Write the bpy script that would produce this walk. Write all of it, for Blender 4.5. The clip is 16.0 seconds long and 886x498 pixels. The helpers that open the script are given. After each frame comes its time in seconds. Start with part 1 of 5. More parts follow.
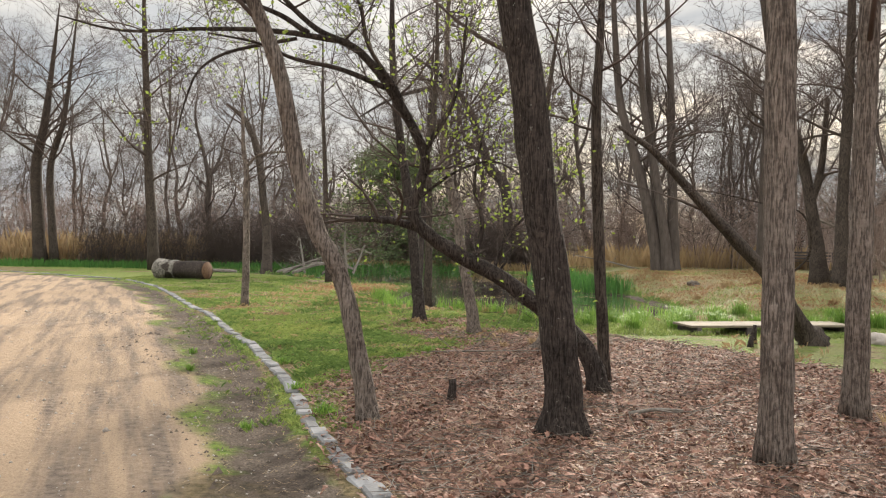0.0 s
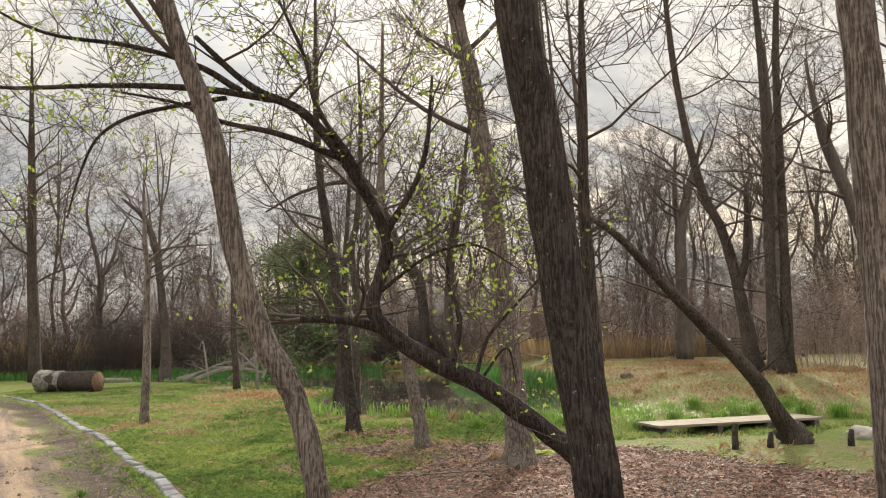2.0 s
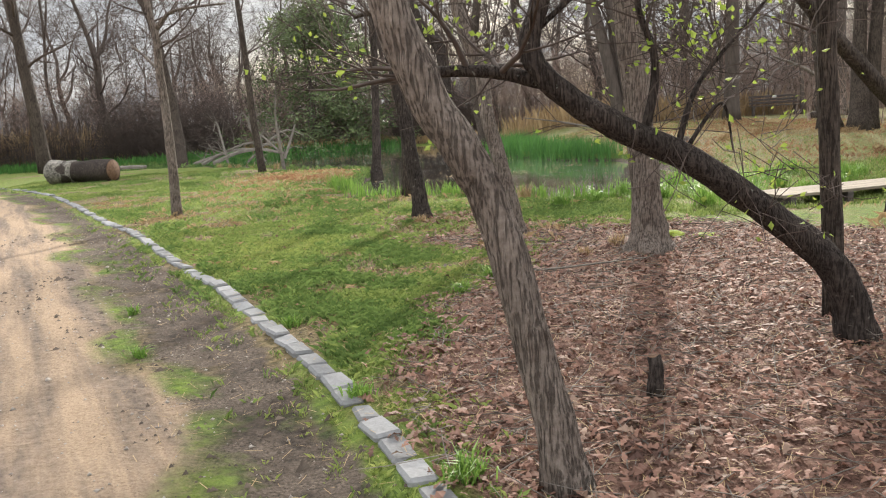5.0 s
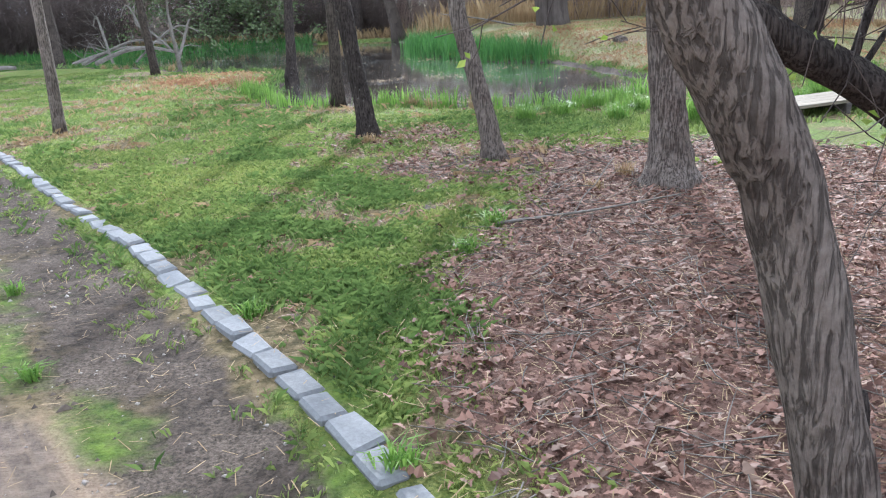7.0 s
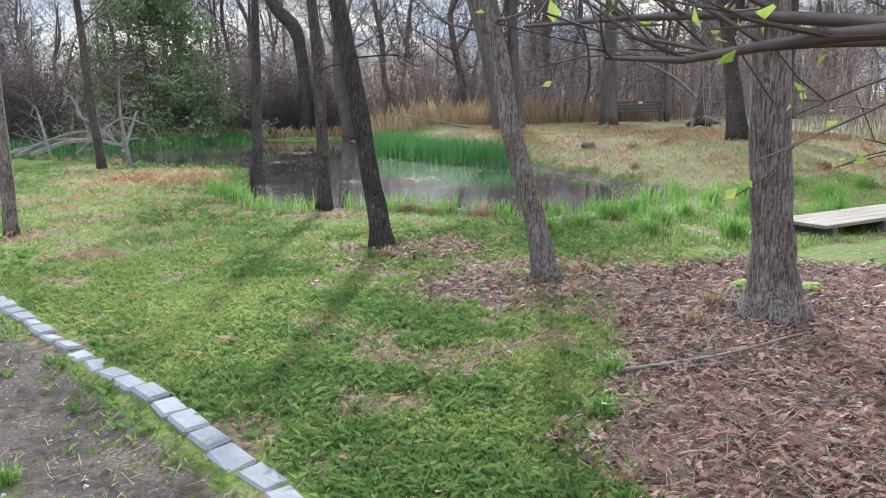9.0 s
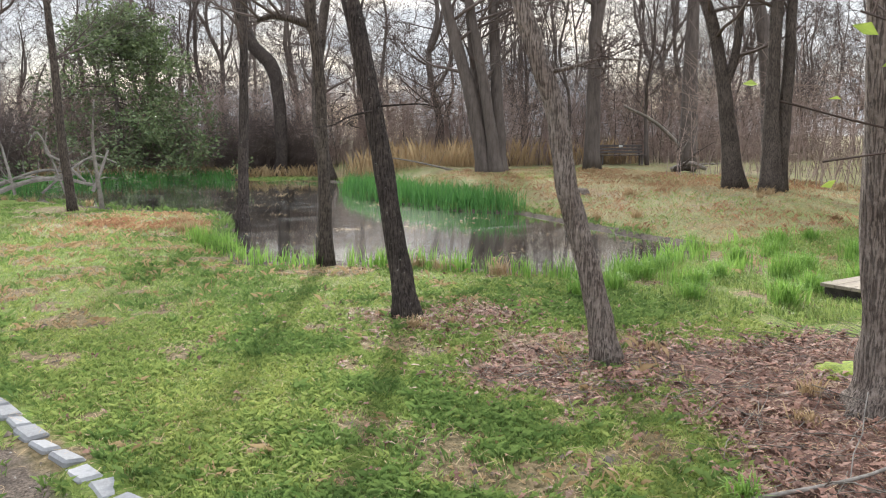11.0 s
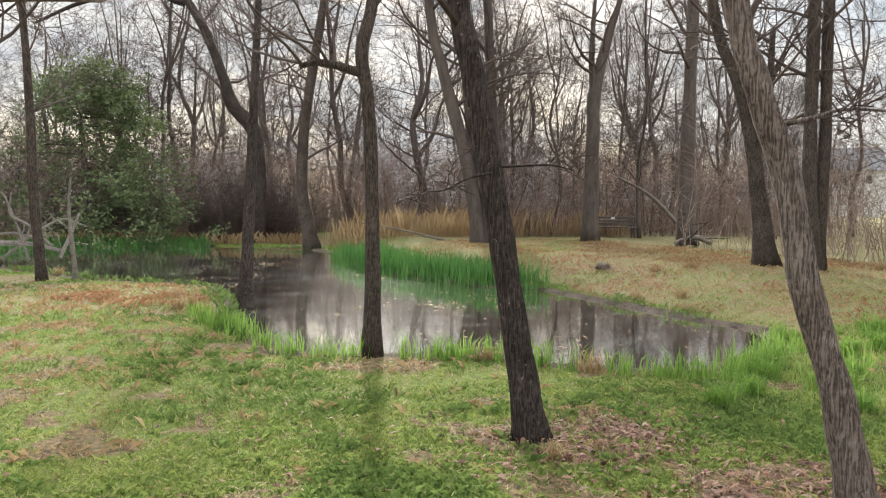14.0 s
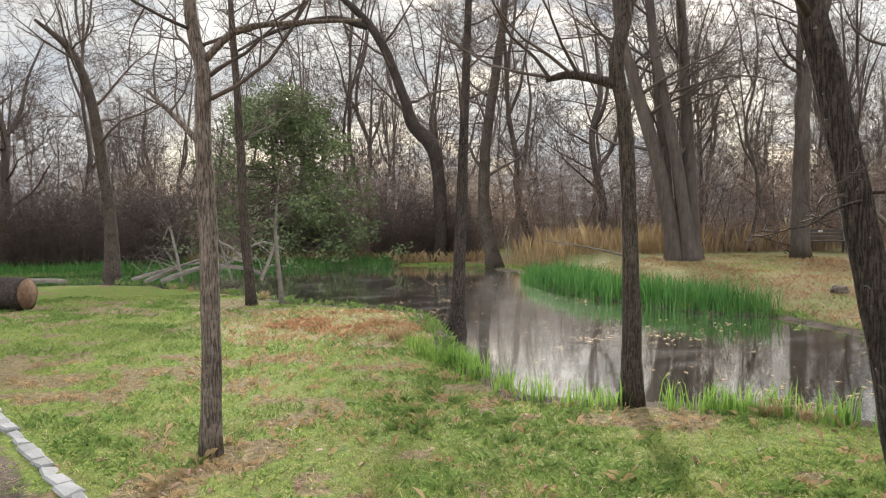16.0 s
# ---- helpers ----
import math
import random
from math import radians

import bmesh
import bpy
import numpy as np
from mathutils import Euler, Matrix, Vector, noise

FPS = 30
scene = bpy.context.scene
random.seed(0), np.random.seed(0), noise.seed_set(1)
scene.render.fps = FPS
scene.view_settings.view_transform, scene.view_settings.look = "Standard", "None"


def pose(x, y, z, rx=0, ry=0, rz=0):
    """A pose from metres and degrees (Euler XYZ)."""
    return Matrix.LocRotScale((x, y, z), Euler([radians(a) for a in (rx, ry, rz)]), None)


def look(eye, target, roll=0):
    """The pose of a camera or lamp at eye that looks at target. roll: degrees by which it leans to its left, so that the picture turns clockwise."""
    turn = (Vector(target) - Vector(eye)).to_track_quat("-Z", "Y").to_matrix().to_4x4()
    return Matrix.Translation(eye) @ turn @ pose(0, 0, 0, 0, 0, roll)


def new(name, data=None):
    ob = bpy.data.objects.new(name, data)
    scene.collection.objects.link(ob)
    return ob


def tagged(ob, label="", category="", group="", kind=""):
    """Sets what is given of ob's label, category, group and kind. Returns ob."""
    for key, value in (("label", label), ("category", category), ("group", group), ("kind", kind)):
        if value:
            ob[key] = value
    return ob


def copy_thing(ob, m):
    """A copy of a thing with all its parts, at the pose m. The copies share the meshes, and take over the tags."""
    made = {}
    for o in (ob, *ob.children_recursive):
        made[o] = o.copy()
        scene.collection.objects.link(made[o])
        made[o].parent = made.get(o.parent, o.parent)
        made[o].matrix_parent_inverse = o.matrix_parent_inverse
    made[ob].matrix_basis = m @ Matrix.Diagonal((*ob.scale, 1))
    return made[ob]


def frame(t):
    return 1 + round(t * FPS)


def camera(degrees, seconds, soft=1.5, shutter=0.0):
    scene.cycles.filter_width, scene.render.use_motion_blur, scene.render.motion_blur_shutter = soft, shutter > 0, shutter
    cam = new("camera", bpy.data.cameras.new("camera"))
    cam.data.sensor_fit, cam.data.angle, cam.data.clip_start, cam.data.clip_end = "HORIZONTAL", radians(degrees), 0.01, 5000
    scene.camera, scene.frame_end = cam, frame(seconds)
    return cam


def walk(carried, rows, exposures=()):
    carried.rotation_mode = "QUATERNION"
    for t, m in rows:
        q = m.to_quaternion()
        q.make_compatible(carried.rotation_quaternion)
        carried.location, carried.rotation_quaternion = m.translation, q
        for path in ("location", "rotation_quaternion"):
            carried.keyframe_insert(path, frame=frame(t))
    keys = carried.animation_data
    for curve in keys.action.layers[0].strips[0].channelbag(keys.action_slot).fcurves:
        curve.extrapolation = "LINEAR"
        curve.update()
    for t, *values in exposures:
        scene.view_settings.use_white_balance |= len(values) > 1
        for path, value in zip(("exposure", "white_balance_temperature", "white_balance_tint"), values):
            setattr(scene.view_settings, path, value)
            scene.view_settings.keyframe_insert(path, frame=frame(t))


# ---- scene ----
cam = camera(58.9, 16.0, soft=1.1)
PATH = [
    (0, (0.051, -0.077, 1.478), (0.036, 1.922, 1.463), 0.9),
    (0.5, (-0.055, 0.372, 1.494), (-0.063, 2.37, 1.566), -0.2),
    (1, (-0.2, 0.715, 1.506), (-0.121, 2.709, 1.639), 0.3),
    (1.5, (-0.417, 1.103, 1.537), (-0.215, 3.084, 1.719), -0.2),
    (2, (-0.495, 1.452, 1.536), (-0.265, 3.426, 1.763), -1.0),
    (2.5, (-0.587, 1.751, 1.558), (-0.349, 3.724, 1.778), 0.6),
    (3, (-0.792, 2.067, 1.556), (-0.588, 4.053, 1.673), 1.6),
    (3.5, (-0.916, 2.411, 1.507), (-0.776, 4.405, 1.442), 0.3),
    (4, (-1.051, 2.797, 1.518), (-1.091, 4.789, 1.34), -1.0),
    (4.5, (-1.23, 3.154, 1.503), (-1.266, 5.139, 1.26), -2.0),
    (4.7, (-1.274, 3.307, 1.494), (-1.209, 5.286, 1.213), -2.9),
    (6.8, (-1.65, 5.129, 1.541), (-1.242, 6.991, 0.936), -3.6),
    (7, (-1.75, 5.274, 1.537), (-1.33, 7.134, 0.933), -3.0),
    (7.5, (-2.003, 5.626, 1.555), (-1.488, 7.483, 1.021), -1.3),
    (8, (-2.175, 5.965, 1.528), (-1.688, 7.834, 1.01), -3.9),
    (8.5, (-2.319, 6.259, 1.564), (-1.794, 8.132, 1.097), -3.5),
    (8.7, (-2.396, 6.402, 1.565), (-1.826, 8.274, 1.153), -2.4),
    (10.8, (-2.791, 7.502, 1.737), (-2.052, 9.336, 1.434), 0.5),
    (11, (-2.831, 7.615, 1.735), (-2.113, 9.46, 1.451), -0.2),
    (11.5, (-2.919, 7.974, 1.756), (-2.258, 9.848, 1.527), -0.0),
    (12, (-3.057, 8.295, 1.748), (-2.332, 10.149, 1.56), 0.4),
    (12.5, (-3.127, 8.662, 1.71), (-2.279, 10.466, 1.545), -0.1),
    (13, (-3.181, 9.019, 1.738), (-2.314, 10.816, 1.608), 0.6),
    (13.5, (-3.314, 9.36, 1.752), (-2.445, 11.158, 1.647), 2.1),
    (14, (-3.452, 9.718, 1.732), (-2.623, 11.535, 1.62), 0.9),
    (14.5, (-3.589, 10.088, 1.763), (-2.883, 11.955, 1.638), 0.1),
    (15, (-3.795, 10.426, 1.811), (-3.147, 12.316, 1.706), 1.9),
    (15.5, (-3.942, 10.617, 1.841), (-3.338, 12.522, 1.763), 1.1),
    (16, (-4.102, 10.981, 1.89), (-3.649, 12.928, 1.808), -0.2),
]
walk(cam, [(t, look(eye, target, roll)) for t, eye, target, roll in PATH], [(0.0, 0.5, 6800, 10), (1.5, 0.46, 6950, 10), (3.0, 0.36, 7200, 10), (3.5, 0.55, 6800, 10), (4.5, 0.62, 6700, 10), (7.0, 0.9, 5350, 10), (8.5, 0.9, 5350, 10), (11.0, 0.85, 6050, 10), (16.0, 0.65, 6500, 10)])

# ---- light ----
SUN_AZ, SUN_EL = radians(19), radians(24)
SUN_DIR = Vector((math.sin(SUN_AZ) * math.cos(SUN_EL), math.cos(SUN_AZ) * math.cos(SUN_EL), math.sin(SUN_EL)))
world = bpy.data.worlds.new("sky")
scene.world = world
world.use_nodes = True


def node(tree, kind, **values):
    n = tree.nodes.new(kind)
    for key, value in values.items():
        if key in n.inputs:
            n.inputs[key].default_value = value
    return n


def build_sky():
    t = world.node_tree
    t.nodes.clear()
    out = t.nodes.new("ShaderNodeOutputWorld")
    bg = t.nodes.new("ShaderNodeBackground")
    sky = t.nodes.new("ShaderNodeTexSky")
    sky.sky_type, sky.sun_disc = "NISHITA", False
    sky.sun_elevation, sky.sun_rotation = SUN_EL, SUN_AZ
    sky.air_density, sky.dust_density = 1.0, 1.5
    co = t.nodes.new("ShaderNodeTexCoord")
    mp = t.nodes.new("ShaderNodeMapping")
    mp.inputs["Scale"].default_value = (1.0, 1.0, 3.2)
    n1 = node(t, "ShaderNodeTexNoise", Scale=2.6, Detail=8.0, Roughness=0.6)
    ramp = t.nodes.new("ShaderNodeValToRGB")
    ramp.color_ramp.elements[0].position, ramp.color_ramp.elements[1].position = 0.27, 0.5
    n2 = node(t, "ShaderNodeTexNoise", Scale=5.0, Detail=6.0, Roughness=0.55)
    shade = t.nodes.new("ShaderNodeValToRGB")
    shade.color_ramp.elements[0].position, shade.color_ramp.elements[1].position = 0.35, 0.68
    shade.color_ramp.elements[0].color, shade.color_ramp.elements[1].color = (5.4, 5.7, 6.1, 1), (9.6, 9.4, 8.9, 1)
    mix = t.nodes.new("ShaderNodeMix")
    mix.data_type = "RGBA"
    t.links.new(co.outputs["Generated"], mp.inputs["Vector"])
    for n in (n1, n2):
        t.links.new(mp.outputs["Vector"], n.inputs["Vector"])
    t.links.new(n1.outputs["Fac"], ramp.inputs["Fac"])
    t.links.new(n2.outputs["Fac"], shade.inputs["Fac"])
    t.links.new(ramp.outputs["Color"], mix.inputs[0])
    t.links.new(sky.outputs["Color"], mix.inputs[6])
    t.links.new(shade.outputs["Color"], mix.inputs[7])
    # an overcast sky is about three times brighter overhead than at the horizon
    sep = t.nodes.new("ShaderNodeSeparateXYZ")
    t.links.new(co.outputs["Generated"], sep.inputs[0])
    up = t.nodes.new("ShaderNodeMapRange")
    up.interpolation_type = "SMOOTHSTEP"
    up.inputs["From Min"].default_value, up.inputs["From Max"].default_value = 0.22, 0.9
    up.inputs["To Min"].default_value, up.inputs["To Max"].default_value = 0.61, 2.0
    t.links.new(sep.outputs["Z"], up.inputs["Value"])
    lift = t.nodes.new("ShaderNodeVectorMath")
    lift.operation = "SCALE"
    t.links.new(mix.outputs[2], lift.inputs[0])
    t.links.new(up.outputs["Result"], lift.inputs["Scale"])
    t.links.new(lift.outputs[0], bg.inputs["Color"])
    bg.inputs["Strength"].default_value = 0.12
    t.links.new(bg.outputs["Background"], out.inputs["Surface"])


build_sky()
sun = new("sun", bpy.data.lights.new("sun", "SUN"))
sun.data.energy, sun.data.angle, sun.data.color = 5.0, radians(2.5), (1.0, 0.93, 0.82)
sun.matrix_world = look((0, 0, 60), Vector((0, 0, 60)) - SUN_DIR)


# ---- materials ----
def rgb(r, g, b):
    return (r, g, b, 1.0)


def material(name, low, high, scale=8.0, stretch=(1, 1, 1), rough=0.85, bump=0.4, depth=0.01, fine=6.0, random_amount=0.0, island=False, spec=0.3):
    """Two colours mixed by noise at two scales, with bump."""
    m = bpy.data.materials.new(name)
    m.use_nodes = True
    t = m.node_tree
    p = t.nodes["Principled BSDF"]
    p.inputs["Roughness"].default_value = rough
    p.inputs["Specular IOR Level"].default_value = spec
    co = t.nodes.new("ShaderNodeTexCoord")
    mp = t.nodes.new("ShaderNodeMapping")
    mp.inputs["Scale"].default_value = stretch
    t.links.new(co.outputs["Object"], mp.inputs["Vector"])
    a = node(t, "ShaderNodeTexNoise", Scale=scale, Detail=5.0, Roughness=0.6)
    b = node(t, "ShaderNodeTexNoise", Scale=scale * fine, Detail=4.0, Roughness=0.65)
    for n in (a, b):
        t.links.new(mp.outputs["Vector"], n.inputs["Vector"])
    add = t.nodes.new("ShaderNodeMath")
    add.operation = "ADD"
    t.links.new(a.outputs["Fac"], add.inputs[0])
    t.links.new(b.outputs["Fac"], add.inputs[1])
    fac = add.outputs[0]
    if random_amount:
        if island:
            r = t.nodes.new("ShaderNodeNewGeometry").outputs["Random Per Island"]
        else:
            r = t.nodes.new("ShaderNodeObjectInfo").outputs["Random"]
        m2 = t.nodes.new("ShaderNodeMath")
        m2.operation = "MULTIPLY_ADD"
        m2.inputs[1].default_value = random_amount
        t.links.new(r, m2.inputs[0])
        t.links.new(fac, m2.inputs[2])
        fac = m2.outputs[0]
    mr = t.nodes.new("ShaderNodeMapRange")
    mr.inputs["From Min"].default_value = 0.7
    mr.inputs["From Max"].default_value = 1.3 + random_amount
    t.links.new(fac, mr.inputs["Value"])
    mix = t.nodes.new("ShaderNodeMix")
    mix.data_type = "RGBA"
    mix.inputs[6].default_value, mix.inputs[7].default_value = low, high
    t.links.new(mr.outputs["Result"], mix.inputs[0])
    t.links.new(mix.outputs[2], p.inputs["Base Color"])
    if bump:
        bp = node(t, "ShaderNodeBump", Strength=bump, Distance=depth)
        t.links.new(add.outputs[0], bp.inputs["Height"])
        t.links.new(bp.outputs["Normal"], p.inputs["Normal"])
    return m


def leafy(name, low, high, translucent=0.35, rough=0.55, random_amount=0.8):
    """Thin leaves and blades: colour varies from piece to piece, and some light comes through."""
    m = material(name, low, high, scale=3.0, rough=rough, bump=0.0, random_amount=random_amount, island=True)
    t = m.node_tree
    p = t.nodes["Principled BSDF"]
    out = t.nodes["Material Output"]
    tr = t.nodes.new("ShaderNodeBsdfTranslucent")
    mix = t.nodes.new("ShaderNodeMixShader")
    mix.inputs[0].default_value = translucent
    t.links.new(p.inputs["Base Color"].links[0].from_socket, tr.inputs["Color"])
    t.links.new(p.outputs["BSDF"], mix.inputs[1])
    t.links.new(tr.outputs["BSDF"], mix.inputs[2])
    t.links.new(mix.outputs["Shader"], out.inputs["Surface"])
    return m


def bark(name, low, high, stretch=(1, 1, 0.085), scale=85.0, bump=1.0, depth=0.009, lichen=0.0):
    """Furrowed bark: long flat ridges run along the stem between narrow dark furrows, with lichen and damp at a larger scale."""
    m = material(name, low, high, scale=2.2, rough=0.92, bump=0.0, fine=12.0, spec=0.15)
    t = m.node_tree
    p = t.nodes["Principled BSDF"]
    co = t.nodes.new("ShaderNodeTexCoord")
    warp = node(t, "ShaderNodeTexNoise", Scale=9.0, Detail=3.0)
    t.links.new(co.outputs["Object"], warp.inputs["Vector"])
    addv = t.nodes.new("ShaderNodeVectorMath")
    addv.operation = "MULTIPLY_ADD"
    addv.inputs[1].default_value = (0.022, 0.022, 0.1)
    t.links.new(warp.outputs["Color"], addv.inputs[0])
    t.links.new(co.outputs["Object"], addv.inputs[2])
    mp = t.nodes.new("ShaderNodeMapping")
    mp.inputs["Scale"].default_value = stretch
    t.links.new(addv.outputs[0], mp.inputs["Vector"])
    v = node(t, "ShaderNodeTexNoise", Scale=scale, Detail=3.0, Roughness=0.55, Distortion=0.4)
    n = node(t, "ShaderNodeTexNoise", Scale=scale * 1.6, Detail=6.0, Roughness=0.72)
    t.links.new(mp.outputs["Vector"], v.inputs["Vector"])
    t.links.new(mp.outputs["Vector"], n.inputs["Vector"])
    mr = t.nodes.new("ShaderNodeMapRange")
    mr.interpolation_type = "SMOOTHSTEP"
    mr.inputs["From Min"].default_value, mr.inputs["From Max"].default_value = 0.38, 0.56
    t.links.new(v.outputs["Fac"], mr.inputs["Value"])
    h = t.nodes.new("ShaderNodeMath")
    h.operation = "MULTIPLY_ADD"
    h.inputs[1].default_value = 1.1
    t.links.new(n.outputs["Fac"], h.inputs[0])
    t.links.new(mr.outputs["Result"], h.inputs[2])
    bp = node(t, "ShaderNodeBump", Strength=bump, Distance=depth)
    t.links.new(h.outputs[0], bp.inputs["Height"])
    t.links.new(bp.outputs["Normal"], p.inputs["Normal"])
    # base colour is multiplied darker in the furrows and paler on the ridges
    dark = t.nodes.new("ShaderNodeMix")
    dark.data_type = "RGBA"
    dark.blend_type = "MULTIPLY"
    dark.inputs[0].default_value = 1.0
    cr = t.nodes.new("ShaderNodeMapRange")
    cr.inputs["From Min"].default_value, cr.inputs["From Max"].default_value = 0.45, 1.75
    cr.inputs["To Min"].default_value, cr.inputs["To Max"].default_value = 0.42, 1.35
    t.links.new(h.outputs[0], cr.inputs["Value"])
    src = p.inputs["Base Color"].links[0].from_socket
    t.links.new(src, dark.inputs[6])
    t.links.new(cr.outputs["Result"], dark.inputs[7])
    t.links.new(dark.outputs[2], p.inputs["Base Color"])
    if lichen:
        sp = node(t, "ShaderNodeTexNoise", Scale=26.0, Detail=3.0, Roughness=0.6)
        t.links.new(co.outputs["Object"], sp.inputs["Vector"])
        edge = t.nodes.new("ShaderNodeMapRange")
        edge.inputs["From Min"].default_value, edge.inputs["From Max"].default_value = 0.675, 0.71
        edge.inputs["To Max"].default_value = lichen
        t.links.new(sp.outputs["Fac"], edge.inputs["Value"])
        pale = t.nodes.new("ShaderNodeMix")
        pale.data_type = "RGBA"
        pale.inputs[7].default_value = rgb(0.42, 0.43, 0.38)
        t.links.new(edge.outputs["Result"], pale.inputs[0])
        t.links.new(dark.outputs[2], pale.inputs[6])
        t.links.new(pale.outputs[2], p.inputs["Base Color"])
    return m


BARK_RED = bark("furrowed_brown_bark", rgb(0.115, 0.088, 0.074), rgb(0.29, 0.245, 0.212))
BARK_GREY = bark("grey_brown_bark", rgb(0.0495, 0.0383, 0.0317), rgb(0.125, 0.102, 0.0858))
BARK_DARK = bark("dark_bark", rgb(0.03, 0.0245, 0.022), rgb(0.1, 0.08, 0.07), lichen=0.4)
BARK_FAR = material("woodland_bark", rgb(0.055, 0.043, 0.038), rgb(0.14, 0.115, 0.1), scale=2.0, stretch=(1, 1, 0.2), bump=0.5, depth=0.03)
TWIG = material("twig_bark", rgb(0.045, 0.035, 0.03), rgb(0.135, 0.102, 0.088), scale=3.0, bump=0.0, random_amount=0.4, island=True)
BRUSH = material("brush_twigs", rgb(0.16, 0.115, 0.098), rgb(0.42, 0.32, 0.275), scale=1.0, bump=0.0, random_amount=0.8, island=True)
DEADWOOD = material("bleached_deadwood", rgb(0.09, 0.078, 0.066), rgb(0.27, 0.24, 0.21), scale=5.0, stretch=(1, 1, 1), bump=0.6)
STRAW = leafy("dry_reed_straw", rgb(0.26, 0.17, 0.085), rgb(0.52, 0.39, 0.23), 0.3, 0.7)
RUST = leafy("rust_brown_grass", rgb(0.2, 0.095, 0.05), rgb(0.46, 0.27, 0.16), 0.3, 0.7)
GRASS = leafy("spring_grass", rgb(0.075, 0.14, 0.035), rgb(0.36, 0.42, 0.13), 0.45, 0.5, 1.4)
GRASS_DEEP = leafy("deep_green_grass", rgb(0.06, 0.115, 0.03), rgb(0.24, 0.33, 0.1), 0.4, 0.5, 1.2)
GRASS_LIME = leafy("yellow_green_grass", rgb(0.17, 0.23, 0.05), rgb(0.44, 0.47, 0.16), 0.45, 0.5, 1.2)
IRIS = leafy("iris_blades", rgb(0.028, 0.1, 0.025), rgb(0.12, 0.27, 0.06), 0.3, 0.5)
IRIS_NEAR = leafy("young_iris_blades", rgb(0.075, 0.17, 0.03), rgb(0.3, 0.46, 0.1), 0.5, 0.45)
NEW_LEAF = leafy("new_leaves", rgb(0.2, 0.3, 0.04), rgb(0.45, 0.55, 0.12), 0.5)
EVERGREEN = leafy("holly_leaves", rgb(0.045, 0.075, 0.028), rgb(0.22, 0.27, 0.12), 0.25, 0.28)
DEAD_LEAF = leafy("dead_oak_leaves", rgb(0.05, 0.022, 0.016), rgb(0.4, 0.225, 0.165), 0.15, 0.65, 1.8)
PALE_LEAF = leafy("pale_oak_leaves", rgb(0.11, 0.06, 0.042), rgb(0.37, 0.255, 0.19), 0.15, 0.65, 1.6)
STONE = material("kerb_granite", rgb(0.13, 0.13, 0.132), rgb(0.31, 0.31, 0.318), scale=7.0, rough=0.8, bump=0.4, depth=0.01, random_amount=0.6)
BOARD = material("weathered_board", rgb(0.17, 0.14, 0.11), rgb(0.34, 0.29, 0.22), scale=4.0, stretch=(0.3, 3, 3), bump=0.4)
BENCH_WOOD = material("dark_bench_wood", rgb(0.06, 0.05, 0.05), rgb(0.14, 0.12, 0.11), scale=4.0, stretch=(0.3, 3, 3), bump=0.3)
CUT_WOOD = material("cut_wood", rgb(0.09, 0.05, 0.032), rgb(0.26, 0.16, 0.105), scale=12.0, bump=0.5)
FLAKY = material("flaking_bark", rgb(0.028, 0.0245, 0.021), rgb(0.35, 0.322, 0.28), scale=4.0, fine=4.0, bump=0.9, depth=0.04)
MOSS = material("moss", rgb(0.06, 0.09, 0.02), rgb(0.3, 0.36, 0.04), scale=9.0, bump=0.6, depth=0.02)
PEBBLE = material("pebbles", rgb(0.2, 0.17, 0.15), rgb(0.5, 0.45, 0.4), scale=9.0, random_amount=0.6, island=True)
CLOD = material("crumbled_soil", rgb(0.03, 0.023, 0.018), rgb(0.15, 0.115, 0.09), scale=9.0, bump=0.0, random_amount=0.6, island=True)
SIDING = material("pale_siding", rgb(0.6, 0.6, 0.58), rgb(0.75, 0.75, 0.73), scale=2.0, bump=0.2)
ROOF = material("grey_shingles", rgb(0.16, 0.17, 0.19), rgb(0.28, 0.29, 0.31), scale=3.0, bump=0.4)
GLASS = material("window_glass", rgb(0.04, 0.05, 0.06), rgb(0.08, 0.09, 0.1), rough=0.05, bump=0.0)


